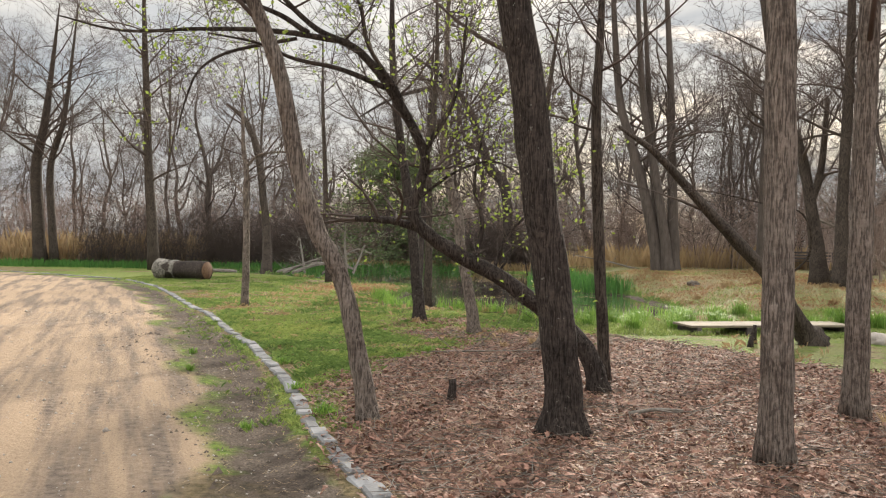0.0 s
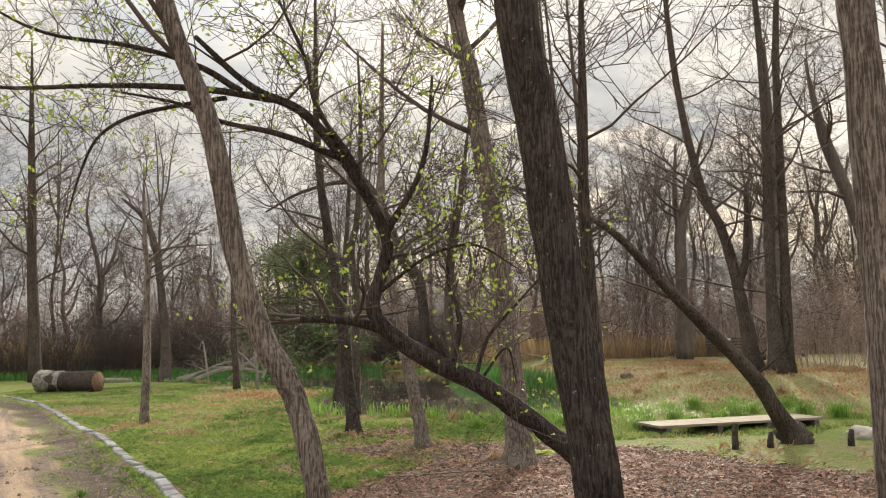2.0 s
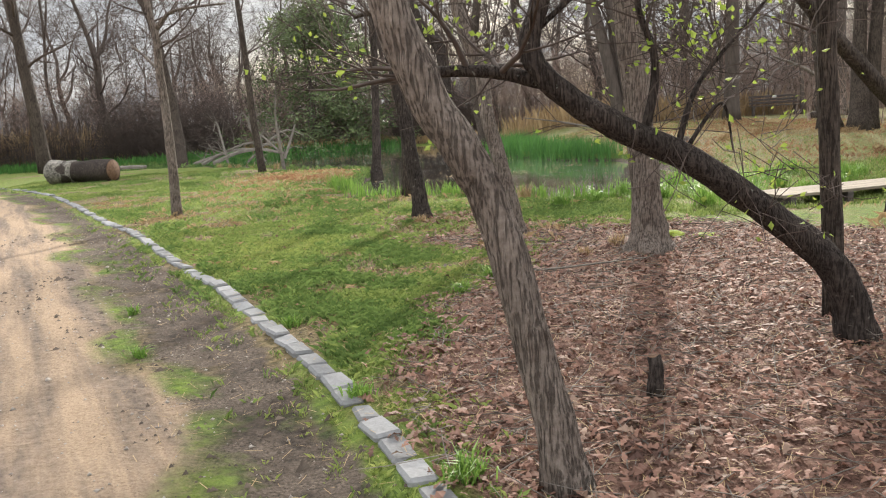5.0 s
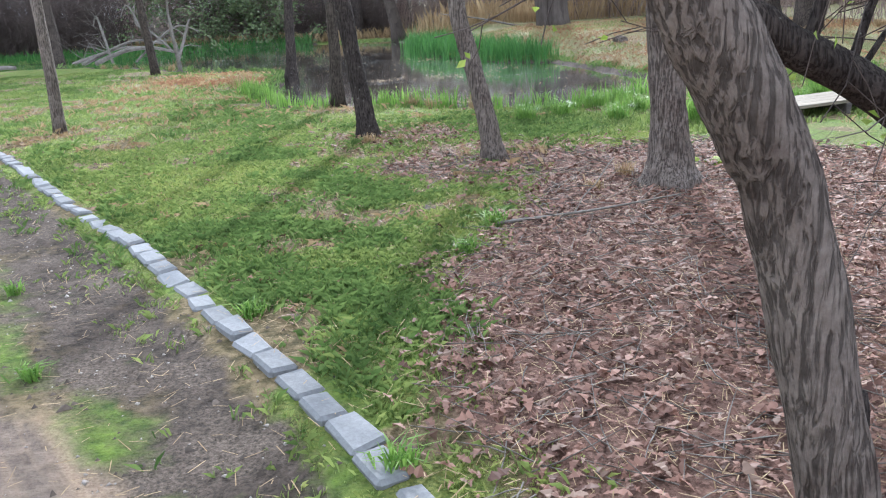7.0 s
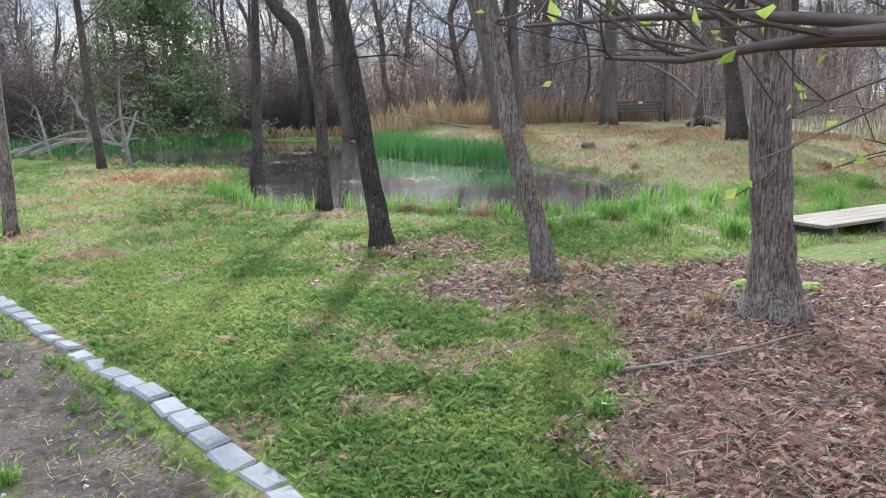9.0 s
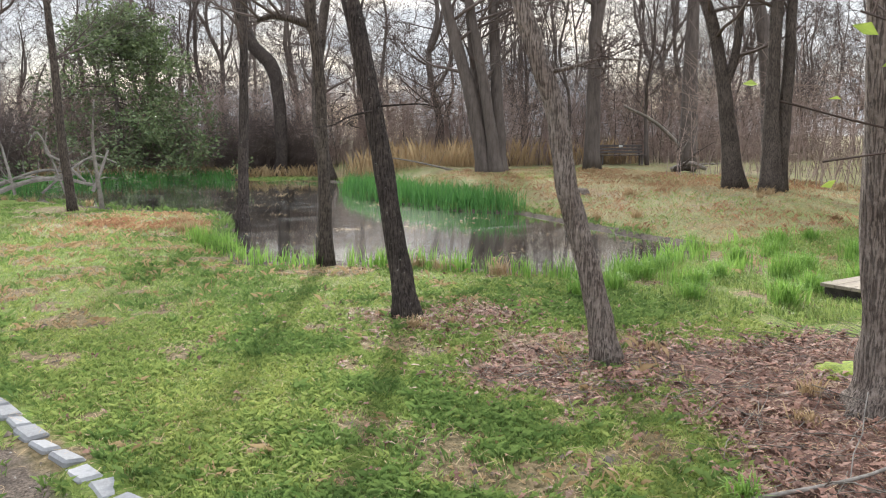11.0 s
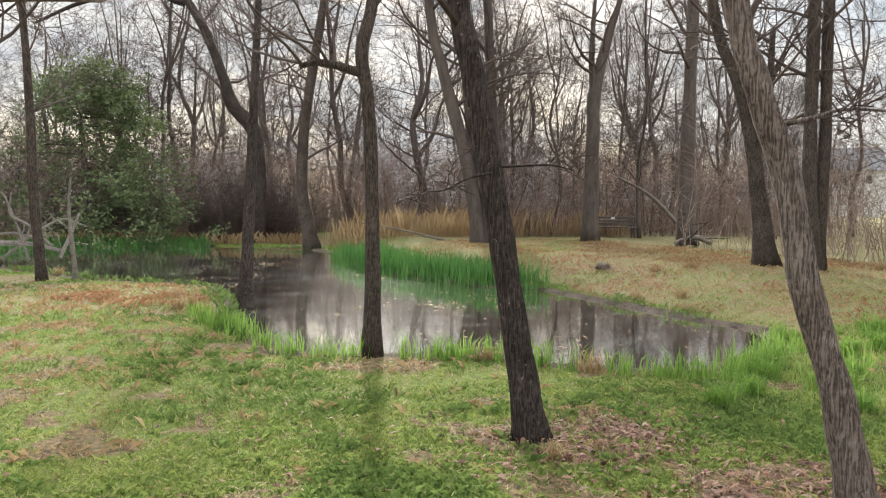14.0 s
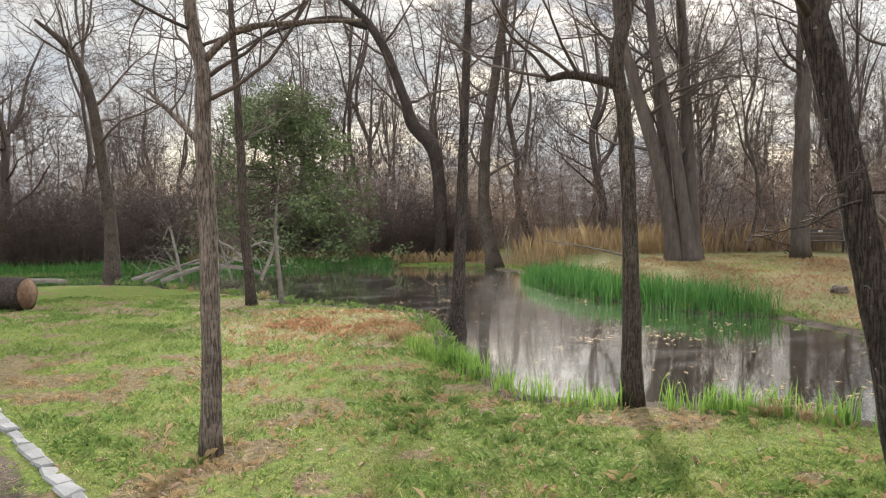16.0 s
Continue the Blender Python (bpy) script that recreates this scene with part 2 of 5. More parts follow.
def ground_material():
    m = bpy.data.materials.new("park_ground")
    m.use_nodes = True
    t = m.node_tree
    p = t.nodes["Principled BSDF"]
    p.inputs["Roughness"].default_value = 0.92
    p.inputs["Specular IOR Level"].default_value = 0.2
    co = t.nodes.new("ShaderNodeTexCoord").outputs["Object"]

    def noise_of(scale, detail=6.0, rough=0.65, stretch=None):
        n = node(t, "ShaderNodeTexNoise", Scale=scale, Detail=detail, Roughness=rough)
        if stretch:
            mp = t.nodes.new("ShaderNodeMapping")
            mp.vector_type = "TEXTURE"
            mp.inputs["Scale"].default_value = stretch
            mp.inputs["Rotation"].default_value = (0, 0, radians(23))
            t.links.new(co, mp.inputs["Vector"])
            t.links.new(mp.outputs["Vector"], n.inputs["Vector"])
        else:
            t.links.new(co, n.inputs["Vector"])
        return n.outputs["Fac"]

    def two(low, high, fac, a=0.35, b=0.65):
        r = t.nodes.new("ShaderNodeValToRGB")
        r.color_ramp.elements[0].position, r.color_ramp.elements[1].position = a, b
        r.color_ramp.elements[0].color, r.color_ramp.elements[1].color = low, high
        t.links.new(fac, r.inputs["Fac"])
        return r.outputs["Color"]

    def blend(fac, a, b):
        mx = t.nodes.new("ShaderNodeMix")
        mx.data_type = "RGBA"
        t.links.new(fac, mx.inputs[0])
        t.links.new(a, mx.inputs[6])
        t.links.new(b, mx.inputs[7])
        return mx.outputs[2]

    def sharpen(name, noise_socket, width=0.5):
        """A region weight with a ragged edge."""
        at = t.nodes.new("ShaderNodeAttribute")
        at.attribute_name = name
        a = t.nodes.new("ShaderNodeMath")
        a.operation = "MULTIPLY_ADD"
        a.inputs[1].default_value = width
        t.links.new(noise_socket, a.inputs[0])
        t.links.new(at.outputs["Fac"], a.inputs[2])
        mr = t.nodes.new("ShaderNodeMapRange")
        mr.inputs["From Min"].default_value, mr.inputs["From Max"].default_value = 0.38 + width / 2, 0.62 + width / 2
        t.links.new(a.outputs[0], mr.inputs["Value"])
        return mr.outputs["Result"]

    big, mid, fine, grit = noise_of(0.45), noise_of(2.2), noise_of(14.0), noise_of(60.0)
    rut = noise_of(2.0, 5.0, 0.6, (0.55, 7.0, 1.0))
    grass = blend(two(rgb(0, 0, 0), rgb(1, 1, 1), mid, 0.4, 0.62), two(rgb(0.05, 0.085, 0.015), rgb(0.17, 0.24, 0.04), fine), two(rgb(0.06, 0.08, 0.02), rgb(0.23, 0.23, 0.065), grit))
    soil = blend(grit, two(rgb(0.05, 0.036, 0.02), rgb(0.2, 0.145, 0.08), fine), two(rgb(0.085, 0.08, 0.03), rgb(0.29, 0.22, 0.12), fine))
    lawn = blend(sharpen("bare", fine, 0.5), grass, soil)
    dry = blend(two(rgb(0, 0, 0), rgb(1, 1, 1), mid, 0.4, 0.6), blend(two(rgb(0, 0, 0), rgb(1, 1, 1), big, 0.4, 0.6), two(rgb(0.1, 0.065, 0.035), rgb(0.29, 0.2, 0.11), fine), two(rgb(0.09, 0.075, 0.042), rgb(0.28, 0.23, 0.14), fine)), two(rgb(0.07, 0.09, 0.03), rgb(0.26, 0.26, 0.1), grit))
    litter = blend(mid, two(rgb(0.05, 0.026, 0.02), rgb(0.27, 0.15, 0.11), fine, 0.35, 0.7), two(rgb(0.08, 0.045, 0.035), rgb(0.34, 0.21, 0.16), grit, 0.35, 0.7))
    mud = blend(two(rgb(0, 0, 0), rgb(1, 1, 1), mid, 0.4, 0.6), two(rgb(0.02, 0.015, 0.012), rgb(0.1, 0.076, 0.06), fine), two(rgb(0.045, 0.036, 0.028), rgb(0.2, 0.155, 0.122), grit))
    road = blend(two(rgb(0, 0, 0), rgb(1, 1, 1), rut, 0.4, 0.57), two(rgb(0.09, 0.068, 0.053), rgb(0.27, 0.21, 0.165), fine, 0.28, 0.7), two(rgb(0.26, 0.18, 0.12), rgb(0.46, 0.345, 0.24), grit, 0.28, 0.7))
    wood = blend(mid, two(rgb(0.16, 0.1, 0.065), rgb(0.3, 0.2, 0.14), fine), two(rgb(0.2, 0.15, 0.09), rgb(0.36, 0.28, 0.18), grit))
    col = blend(sharpen("wood", big), lawn, wood)
    col = blend(sharpen("dry", mid, 1.1), col, dry)
    col = blend(sharpen("litter", mid, 0.7), col, litter)
    col = blend(sharpen("mud", mid, 0.9), col, mud)
    col = blend(sharpen("road", mid, 0.5), col, road)
    t.links.new(col, p.inputs["Base Color"])
    h = t.nodes.new("ShaderNodeMath")
    h.operation = "MULTIPLY_ADD"
    h.inputs[1].default_value = 0.35
    t.links.new(grit, h.inputs[0])
    t.links.new(fine, h.inputs[2])
    bp = node(t, "ShaderNodeBump", Strength=1.0, Distance=0.045)
    t.links.new(h.outputs[0], bp.inputs["Height"])
    t.links.new(bp.outputs["Normal"], p.inputs["Normal"])
    return m


def water_material():
    """Dark still water with a mirror layer added to brighten its reflections, faint ripples in patches and pale scum in
    streaks.
    """
    m = material("pond_water", rgb(0.014, 0.013, 0.01), rgb(0.05, 0.042, 0.03), scale=0.6, rough=0.02, bump=0.0, spec=0.8)
    t = m.node_tree
    p = t.nodes["Principled BSDF"]
    out = t.nodes["Material Output"]
    co = t.nodes.new("ShaderNodeTexCoord")
    mp = t.nodes.new("ShaderNodeMapping")
    mp.inputs["Scale"].default_value = (0.45, 1.4, 1)
    t.links.new(co.outputs["Object"], mp.inputs["Vector"])
    n = node(t, "ShaderNodeTexNoise", Scale=4.0, Detail=3.0)
    big = node(t, "ShaderNodeTexNoise", Scale=0.3, Detail=3.0)
    t.links.new(mp.outputs["Vector"], n.inputs["Vector"])
    t.links.new(mp.outputs["Vector"], big.inputs["Vector"])
    mr = t.nodes.new("ShaderNodeMapRange")
    mr.inputs["From Min"].default_value, mr.inputs["From Max"].default_value = 0.5, 0.68
    mr.inputs["To Min"].default_value, mr.inputs["To Max"].default_value = 0.003, 0.04
    t.links.new(big.outputs["Fac"], mr.inputs["Value"])
    bp = node(t, "ShaderNodeBump", Distance=0.05)
    t.links.new(mr.outputs["Result"], bp.inputs["Strength"])
    t.links.new(n.outputs["Fac"], bp.inputs["Height"])
    t.links.new(bp.outputs["Normal"], p.inputs["Normal"])
    # glossy layer added to make reflections brighter than plain water gives
    mirror_layer = node(t, "ShaderNodeBsdfGlossy", Roughness=0.07, Color=rgb(0.97, 0.97, 0.95))
    t.links.new(bp.outputs["Normal"], mirror_layer.inputs["Normal"])
    share = t.nodes.new("ShaderNodeMapRange")
    share.inputs["From Min"].default_value, share.inputs["From Max"].default_value = 0.35, 0.65
    share.inputs["To Min"].default_value, share.inputs["To Max"].default_value = 0.95, 0.74
    t.links.new(big.outputs["Fac"], share.inputs["Value"])
    mix = t.nodes.new("ShaderNodeMixShader")
    t.links.new(share.outputs["Result"], mix.inputs[0])
    t.links.new(p.outputs["BSDF"], mix.inputs[1])
    t.links.new(mirror_layer.outputs["BSDF"], mix.inputs[2])
    # silvery scum in long streaks, its pale grey also brightening the dark water
    streak = node(t, "ShaderNodeTexNoise", Scale=1.1, Detail=7.0, Roughness=0.68)
    t.links.new(mp.outputs["Vector"], streak.inputs["Vector"])
    cover = t.nodes.new("ShaderNodeMapRange")
    cover.inputs["From Min"].default_value, cover.inputs["From Max"].default_value = 0.5, 0.72
    cover.inputs["To Max"].default_value = 0.3
    t.links.new(streak.outputs["Fac"], cover.inputs["Value"])
    pale_streak = node(t, "ShaderNodeBsdfDiffuse", Color=rgb(0.24, 0.235, 0.22))
    over = t.nodes.new("ShaderNodeMixShader")
    t.links.new(cover.outputs["Result"], over.inputs[0])
    t.links.new(mix.outputs["Shader"], over.inputs[1])
    t.links.new(pale_streak.outputs["BSDF"], over.inputs[2])
    t.links.new(over.outputs["Shader"], out.inputs["Surface"])
    return m


GROUND, WATER = ground_material(), water_material()


# ---- the plan ----
KERB = [(1.9, -1.2), (1.05, 1.0), (0.2, 3.1), (-0.35, 4.5), (-0.93, 5.95), (-1.2, 6.8), (-1.48, 7.7), (-1.79, 8.6), (-2.02, 9.2), (-2.43, 10.25), (-2.89, 11.35), (-3.48, 12.6), (-4.18, 14.3), (-4.9, 15.85), (-5.42, 16.81), (-6.22, 18.45), (-7.95, 22.05), (-9.8, 25.4), (-13.0, 29.2), (-21.0, 34.5)]
KERB_Y = np.array([-60.0] + [p[1] for p in KERB] + [40.0, 42.0])
KERB_X = np.array([22.0] + [p[0] for p in KERB] + [-45.0, -400.0])
POND = [(-1.5, 20.7), (-1.3, 18.9), (-0.4, 18.45), (0.8, 18.0), (1.7, 16.9), (2.7, 16.3), (3.7, 16.8), (4.6, 17.1), (5.7, 18.2), (5.6, 20.0), (5.6, 22.0),
        (5.6, 24.3), (4.6, 25.2), (4.1, 27.0), (3.5, 29.5), (3.7, 33.0), (5.2, 37.5), (4.2, 39.5), (0.0, 42.8), (-4.0, 42.0), (-7.4, 40.0), (-12.0, 39.0),
        (-12.2, 36.6), (-8.5, 35.8), (-6.5, 34.2), (-5.0, 32.0), (-3.2, 28.6), (-2.0, 27.6), (-1.0, 26.4), (-1.1, 24.0)]
WATER_Z = -0.08


def pond_distance(x, y):
    """Metres to the pond's shore, below zero in the water."""
    x, y = np.asarray(x, float), np.asarray(y, float)
    best = np.full(x.shape, 1e9)
    inside = np.zeros(x.shape, bool)
    for (ax, ay), (bx, by) in zip(POND, POND[1:] + POND[:1]):
        dx, dy = bx - ax, by - ay
        k = np.clip(((x - ax) * dx + (y - ay) * dy) / (dx * dx + dy * dy), 0, 1)
        best = np.minimum(best, np.hypot(x - ax - k * dx, y - ay - k * dy))
        inside ^= ((ay > y) != (by > y)) & (x < (bx - ax) * (y - ay) / (by - ay + 1e-12) + ax)
    return np.where(inside, -best, best)


def smooth(a, b, v):
    k = np.clip((v - a) / (b - a), 0, 1)
    return k * k * (3 - 2 * k)


def wobble(x, y, s=1.0, seed=0.0):
    return (np.sin(x * 1.3 * s + 1.7 + seed) * np.cos(y * 1.1 * s + 0.4 - seed) + 0.6 * np.sin(x * 2.7 * s - y * 2.3 * s + seed) + 0.4 * np.cos(x * 4.9 * s + y * 5.3 * s)) / 2


def mottle(x, y, size, seed=0):
    """Smooth random patches about that many metres across, from 0 to 1."""
    u, v = np.asarray(x, float) / size + 500 + seed * 17.3, np.asarray(y, float) / size + 500 + seed * 9.1
    i, j = np.floor(u), np.floor(v)
    a, c = u - i, v - j
    a, c = a * a * (3 - 2 * a), c * c * (3 - 2 * c)

    def lattice(p, q):
        s = np.sin(p * 127.1 + q * 311.7 + seed * 74.7) * 43758.5453
        return s - np.floor(s)
    return (lattice(i, j) * (1 - a) + lattice(i + 1, j) * a) * (1 - c) + (lattice(i, j + 1) * (1 - a) + lattice(i + 1, j + 1) * a) * c


def bareness(x, y):
    """Where the turf is thin and thatch or soil shows."""
    m = 0.35 * mottle(x, y, 0.8, 1) + 0.4 * mottle(x, y, 0.3, 2) + 0.25 * mottle(x, y, 2.2, 3)
    return smooth(0.5, 0.68, m)


def kerb_side(x, y):
    """Metres to the right of the kerb line; below zero on the track's side."""
    return (x - np.interp(y, KERB_Y, KERB_X)) * 0.92


def height(x, y):
    x, y = np.asarray(x, float), np.asarray(y, float)
    d = pond_distance(x, y)
    k = kerb_side(x, y)
    z = 0.018 * wobble(x, y, 1.6) * smooth(0.0, 0.5, np.abs(k))
    z = z + 0.42 * smooth(0.2, 4.5, d) * smooth(4.6, 7.5, x) * smooth(15.5, 21, y)
    z = z + 0.35 * smooth(43, 60, y)
    z = z - 0.04 * smooth(0.0, -0.4, k) * smooth(-1.2, -0.5, k) + 0.06 * smooth(-1.0, -4.0, k)
    z = z + 0.035 * wobble(x, y, 0.35, 4.0) * smooth(5.8, 8, x)
    z = z + 0.012 * wobble(x * 0.92 + y * 0.4, y * 0.12, 3.0) * smooth(-0.4, -1.0, k)
    z = z - 0.045 * smooth(1.0, 0.3, d) * smooth(-0.1, 0.3, d) - 0.6 * smooth(0.12, -0.8, d)
    z = z - 0.03 * smooth(3.0, 5.0, x) * smooth(12, 14, y) * (1 - smooth(16, 17, y))
    return z


def ground_z(x, y):
    return float(height(np.array([x]), np.array([y]))[0])


def regions(x, y):
    k, d = kerb_side(x, y), pond_distance(x, y)
    w = 0.25 * wobble(x, y, 0.8)
    road = smooth(-0.35, -1.5, k + 1.4 * w) * (1 - smooth(41, 43, y))
    mud = smooth(-0.02, -0.25, k) * (1 - road) * 0.7
    mud = np.maximum(mud, 0.55 * smooth(0.15, 0.5, wobble(x, y, 0.9, 5.0)) * smooth(-2.6, -0.9, k) * (1 - smooth(-0.3, 0.0, k)))
    mud = np.maximum(mud, smooth(0.4, 0.1, d) * 1.0)
    left = np.interp(y, [-3, 2, 4.4, 6.5, 7.9, 9.7, 10.3, 11.2, 12, 13.5], [2.4, 0.75, -0.2, -0.95, -1.0, -0.85, -0.4, 0.15, 0.5, 0.7])
    top = np.interp(x, [-2, 0.6, 2.7, 3.5, 4.3, 5.5, 9], [12.5, 12.9, 12.7, 12.0, 10.6, 9.0, 7.0])
    litter = smooth(-0.45, 0.35, x - left + 1.2 * w) * smooth(-0.5, 0.4, top - y + w)
    litter = np.maximum(litter, 0.75 * smooth(1.3, 0.5, np.hypot((x - 0.6) / 1.5, y - 12.6)))
    litter = np.maximum(litter, 0.6 * smooth(1.0, 0.3, np.hypot((x + 0.1) / 1.4, y - 14.4)))
    dry = 0.8 * smooth(2.2, 0.8, np.hypot((x + 2.8) / 1.9, (y - 25.0) / 1.5))
    dry = np.maximum(dry, (0.68 + 0.25 * wobble(x, y, 0.5, 1.0)) * smooth(5.4, 6.4, x) * smooth(16.5, 18, y))
    dry = np.maximum(dry, 0.5 * smooth(3.6, 5.0, x) * (1 - smooth(12, 13.5, y)))
    dry = np.maximum(dry, 0.3 * smooth(-0.8, 2.0, k) * smooth(15, 20, y))
    wood = smooth(43, 48, y) + smooth(14, 18, x) + smooth(-14, -20, x) * smooth(40, 43, y)
    return dict(bare=bareness(x, y) * (1 - 0.3 * wood), road=road, mud=mud, litter=litter * (1 - smooth(0.3, 0.0, d)), dry=np.clip(dry, 0, 1), wood=np.clip(wood, 0, 1))


def mesh_from(name, verts, faces, mats, smooth_faces=True, edges=()):
    me = bpy.data.meshes.new(name)
    me.from_pydata([tuple(v) for v in verts] if not isinstance(verts, np.ndarray) else verts.tolist(), list(edges), faces if isinstance(faces, list) else faces.tolist())
    for m in mats if isinstance(mats, (list, tuple)) else [mats]:
        me.materials.append(m)
    if smooth_faces:
        me.polygons.foreach_set("use_smooth", [True] * len(me.polygons))
    me.update()
    return me


def build_ground():
    def axis(lo, hi, step, far):
        a = [lo]
        s = step
        while a[-1] > -far:
            s *= 1.35
            a.append(a[-1] - s)
        b = [hi]
        s = step
        while b[-1] < far:
            s *= 1.35
            b.append(b[-1] + s)
        return np.array(a[::-1] + list(np.arange(lo + step, hi, step)) + b)
    xs, ys = axis(-9.0, 9.0, 0.12, 900), axis(1.0, 30.0, 0.12, 900)
    X, Y = np.meshgrid(xs, ys)
    Z = height(X, Y)
    n, m = X.shape
    idx = np.arange(n * m).reshape(n, m)
    faces = np.stack([idx[:-1, :-1], idx[:-1, 1:], idx[1:, 1:], idx[1:, :-1]], -1).reshape(-1, 4)
    me = mesh_from("ground", np.stack([X, Y, Z], -1).reshape(-1, 3), faces, GROUND)
    for key, value in regions(X, Y).items():
        at = me.attributes.new(key, "FLOAT", "POINT")
        at.data.foreach_set("value", value.reshape(-1).astype(np.float32))
    tagged(new("ground", me), "park ground with dirt track, lawn and fallen leaves", "ground", kind="structure")
    wv = [(-16, 13.6, WATER_Z), (8.5, 13.6, WATER_Z), (8.5, 46, WATER_Z), (-16, 46, WATER_Z)]
    tagged(new("water", mesh_from("water", wv, [[0, 1, 2, 3]], WATER, False)), "still dark pond water reflecting bare trees", "pond", kind="structure")


build_ground()


# ---- builders ----
class Geo:
    def __init__(self):
        self.v, self.f = [], []

    def tube(self, path, radii, sides=6, rough=0.0, rng=random, flare=0.0):
        """A tapered stem along a path; rough: uneven girth; flare: root swell at the base."""
        base = len(self.v)
        count = len(path)
        side = Vector((1, 0.3, 0.1))
        for i, (p, r) in enumerate(zip(path, radii)):
            d = (path[min(i + 1, count - 1)] - path[max(i - 1, 0)])
            d = d.normalized() if d.length > 1e-6 else Vector((0, 0, 1))
            side = (side - d * side.dot(d))
            side = side.normalized() if side.length > 1e-4 else d.orthogonal().normalized()
            other = d.cross(side)
            for s in range(sides):
                a = 2 * math.pi * s / sides
                rr = r
                if rough:
                    rr *= 1 + rough * noise.noise(Vector((math.cos(a) * 1.3, math.sin(a) * 1.3, i * 0.35)) + Vector((base % 97, 0, 0)))
                if flare and i < 3:
                    rr *= 1 + flare * (1 - i / 3) ** 2 * (0.65 + 0.6 * math.sin(a * 5 + base))
                self.v.append(p + side * (rr * math.cos(a)) + other * (rr * math.sin(a)))
        for i in range(count - 1):
            for s in range(sides):
                s2 = (s + 1) % sides
                a = base + i * sides
                self.f.append([a + s, a + s2, a + sides + s2, a + sides + s])
        if sides > 4:
            self.f.append([base + (count - 1) * sides + s for s in range(sides)])
            self.f.append([base + s for s in reversed(range(sides))])

    def mesh(self, name, mat, smooth_faces=True):
        return mesh_from(name, self.v, self.f, mat, smooth_faces)


def catmull(points, steps):
    """A smooth line through a few points."""
    pts = [Vector(p) for p in points]
    pts = [pts[0] * 2 - pts[1]] + pts + [pts[-1] * 2 - pts[-2]]
    out = []
    for i in range(1, len(pts) - 2):
        a, b, c, d = pts[i - 1:i + 3]
        for k in range(steps):
            t = k / steps
            out.append(0.5 * ((2 * b) + (c - a) * t + (2 * a - 5 * b + 4 * c - d) * t * t + (3 * b - a - 3 * c + d) * t ** 3))
    out.append(pts[-2])
    return out


def wander(rng, start, way, length, steps, bend=0.25, lift=0.0):
    p, d = Vector(start), Vector(way).normalized()
    out = [p.copy()]
    for i in range(steps):
        d = (d + Vector((rng.uniform(-1, 1), rng.uniform(-1, 1), rng.uniform(-1, 1))) * bend + Vector((0, 0, lift))).normalized()
        p = p + d * (length / steps)
        out.append(p.copy())
    return out


def grow(geo, rng, start, way, length, radius, level, tips=None, lift=0.05, bend=0.22, spread=0.9, kids=(5, 6, 5, 4), thin=0.004):
    """A branch with its own branches and twigs."""
    steps = 6 if level == 0 else (4 if level == 1 else (3 if level < len(kids) else 2))
    path = wander(rng, start, way, length, steps, bend, lift)
    radii = [max(radius * (1 - 0.8 * i / steps), thin) for i in range(steps + 1)]
    geo.tube(path, radii, 6 if level == 0 else (4 if level == 1 else 3))
    if level >= len(kids):
        if tips is not None:
            tips.append((path[-1], (path[-1] - path[-2]).normalized()))
            tips.append((path[1], (path[-1] - path[-2]).normalized()))
        return
    for k in range(kids[level]):
        t = 0.22 + 0.78 * (k + rng.random()) / kids[level]
        i = min(int(t * steps), steps - 1)
        p = path[i].lerp(path[i + 1], t * steps - i)
        d = (path[i + 1] - path[i]).normalized()
        turn = Vector((rng.uniform(-1, 1), rng.uniform(-1, 1), rng.uniform(-0.5, 0.9))).normalized()
        grow(geo, rng, p, d * (1 - spread * 0.5) + turn * spread, length * rng.uniform(0.38, 0.62), max(radii[i] * 0.55, thin), level + 1, tips, lift, bend, spread, kids, thin)


def part(name, me, parent, label=""):
    ob = new(name, me)
    ob.parent = parent
    return tagged(ob, label) if label else ob


def thing(name, place, label, category, group=""):
    ob = new(name)
    ob.empty_display_size = 0.2
    ob.location = place
    return tagged(ob, label, category, group)


def box_mesh(name, size, mat, bevel=0.006, centre=(0, 0, 0), jitter=0.0, rng=random):
    bm = bmesh.new()
    bmesh.ops.create_cube(bm, size=1.0)
    for v in bm.verts:
        v.co = Vector((v.co.x * size[0] + centre[0], v.co.y * size[1] + centre[1], v.co.z * size[2] + centre[2]))
        if jitter:
            v.co += Vector((rng.uniform(-jitter, jitter), rng.uniform(-jitter, jitter), rng.uniform(-jitter, jitter)))
    if bevel:
        bmesh.ops.bevel(bm, geom=bm.edges[:], offset=bevel, segments=1, affect="EDGES")
    me = bpy.data.meshes.new(name)
    bm.to_mesh(me)
    bm.free()
    me.materials.append(mat)
    return me


def leaf_shape(geo, p, way, size, rng, lobes=0):
    """One small folded leaf of four triangles."""
    d = Vector(way).normalized()
    s = d.cross(Vector((rng.uniform(-1, 1), rng.uniform(-1, 1), rng.uniform(-1, 1))))
    s = s.normalized() if s.length > 1e-4 else d.orthogonal().normalized()
    up = d.cross(s)
    w = size * 0.32
    b = len(geo.v)
    geo.v += [p, p + d * size * 0.45 + s * w + up * w * 0.4, p + d * size, p + d * size * 0.45 - s * w + up * w * 0.4, p + d * size * 0.5]
    geo.f += [[b, b + 1, b + 4], [b + 1, b + 2, b + 4], [b + 2, b + 3, b + 4], [b + 3, b, b + 4]]


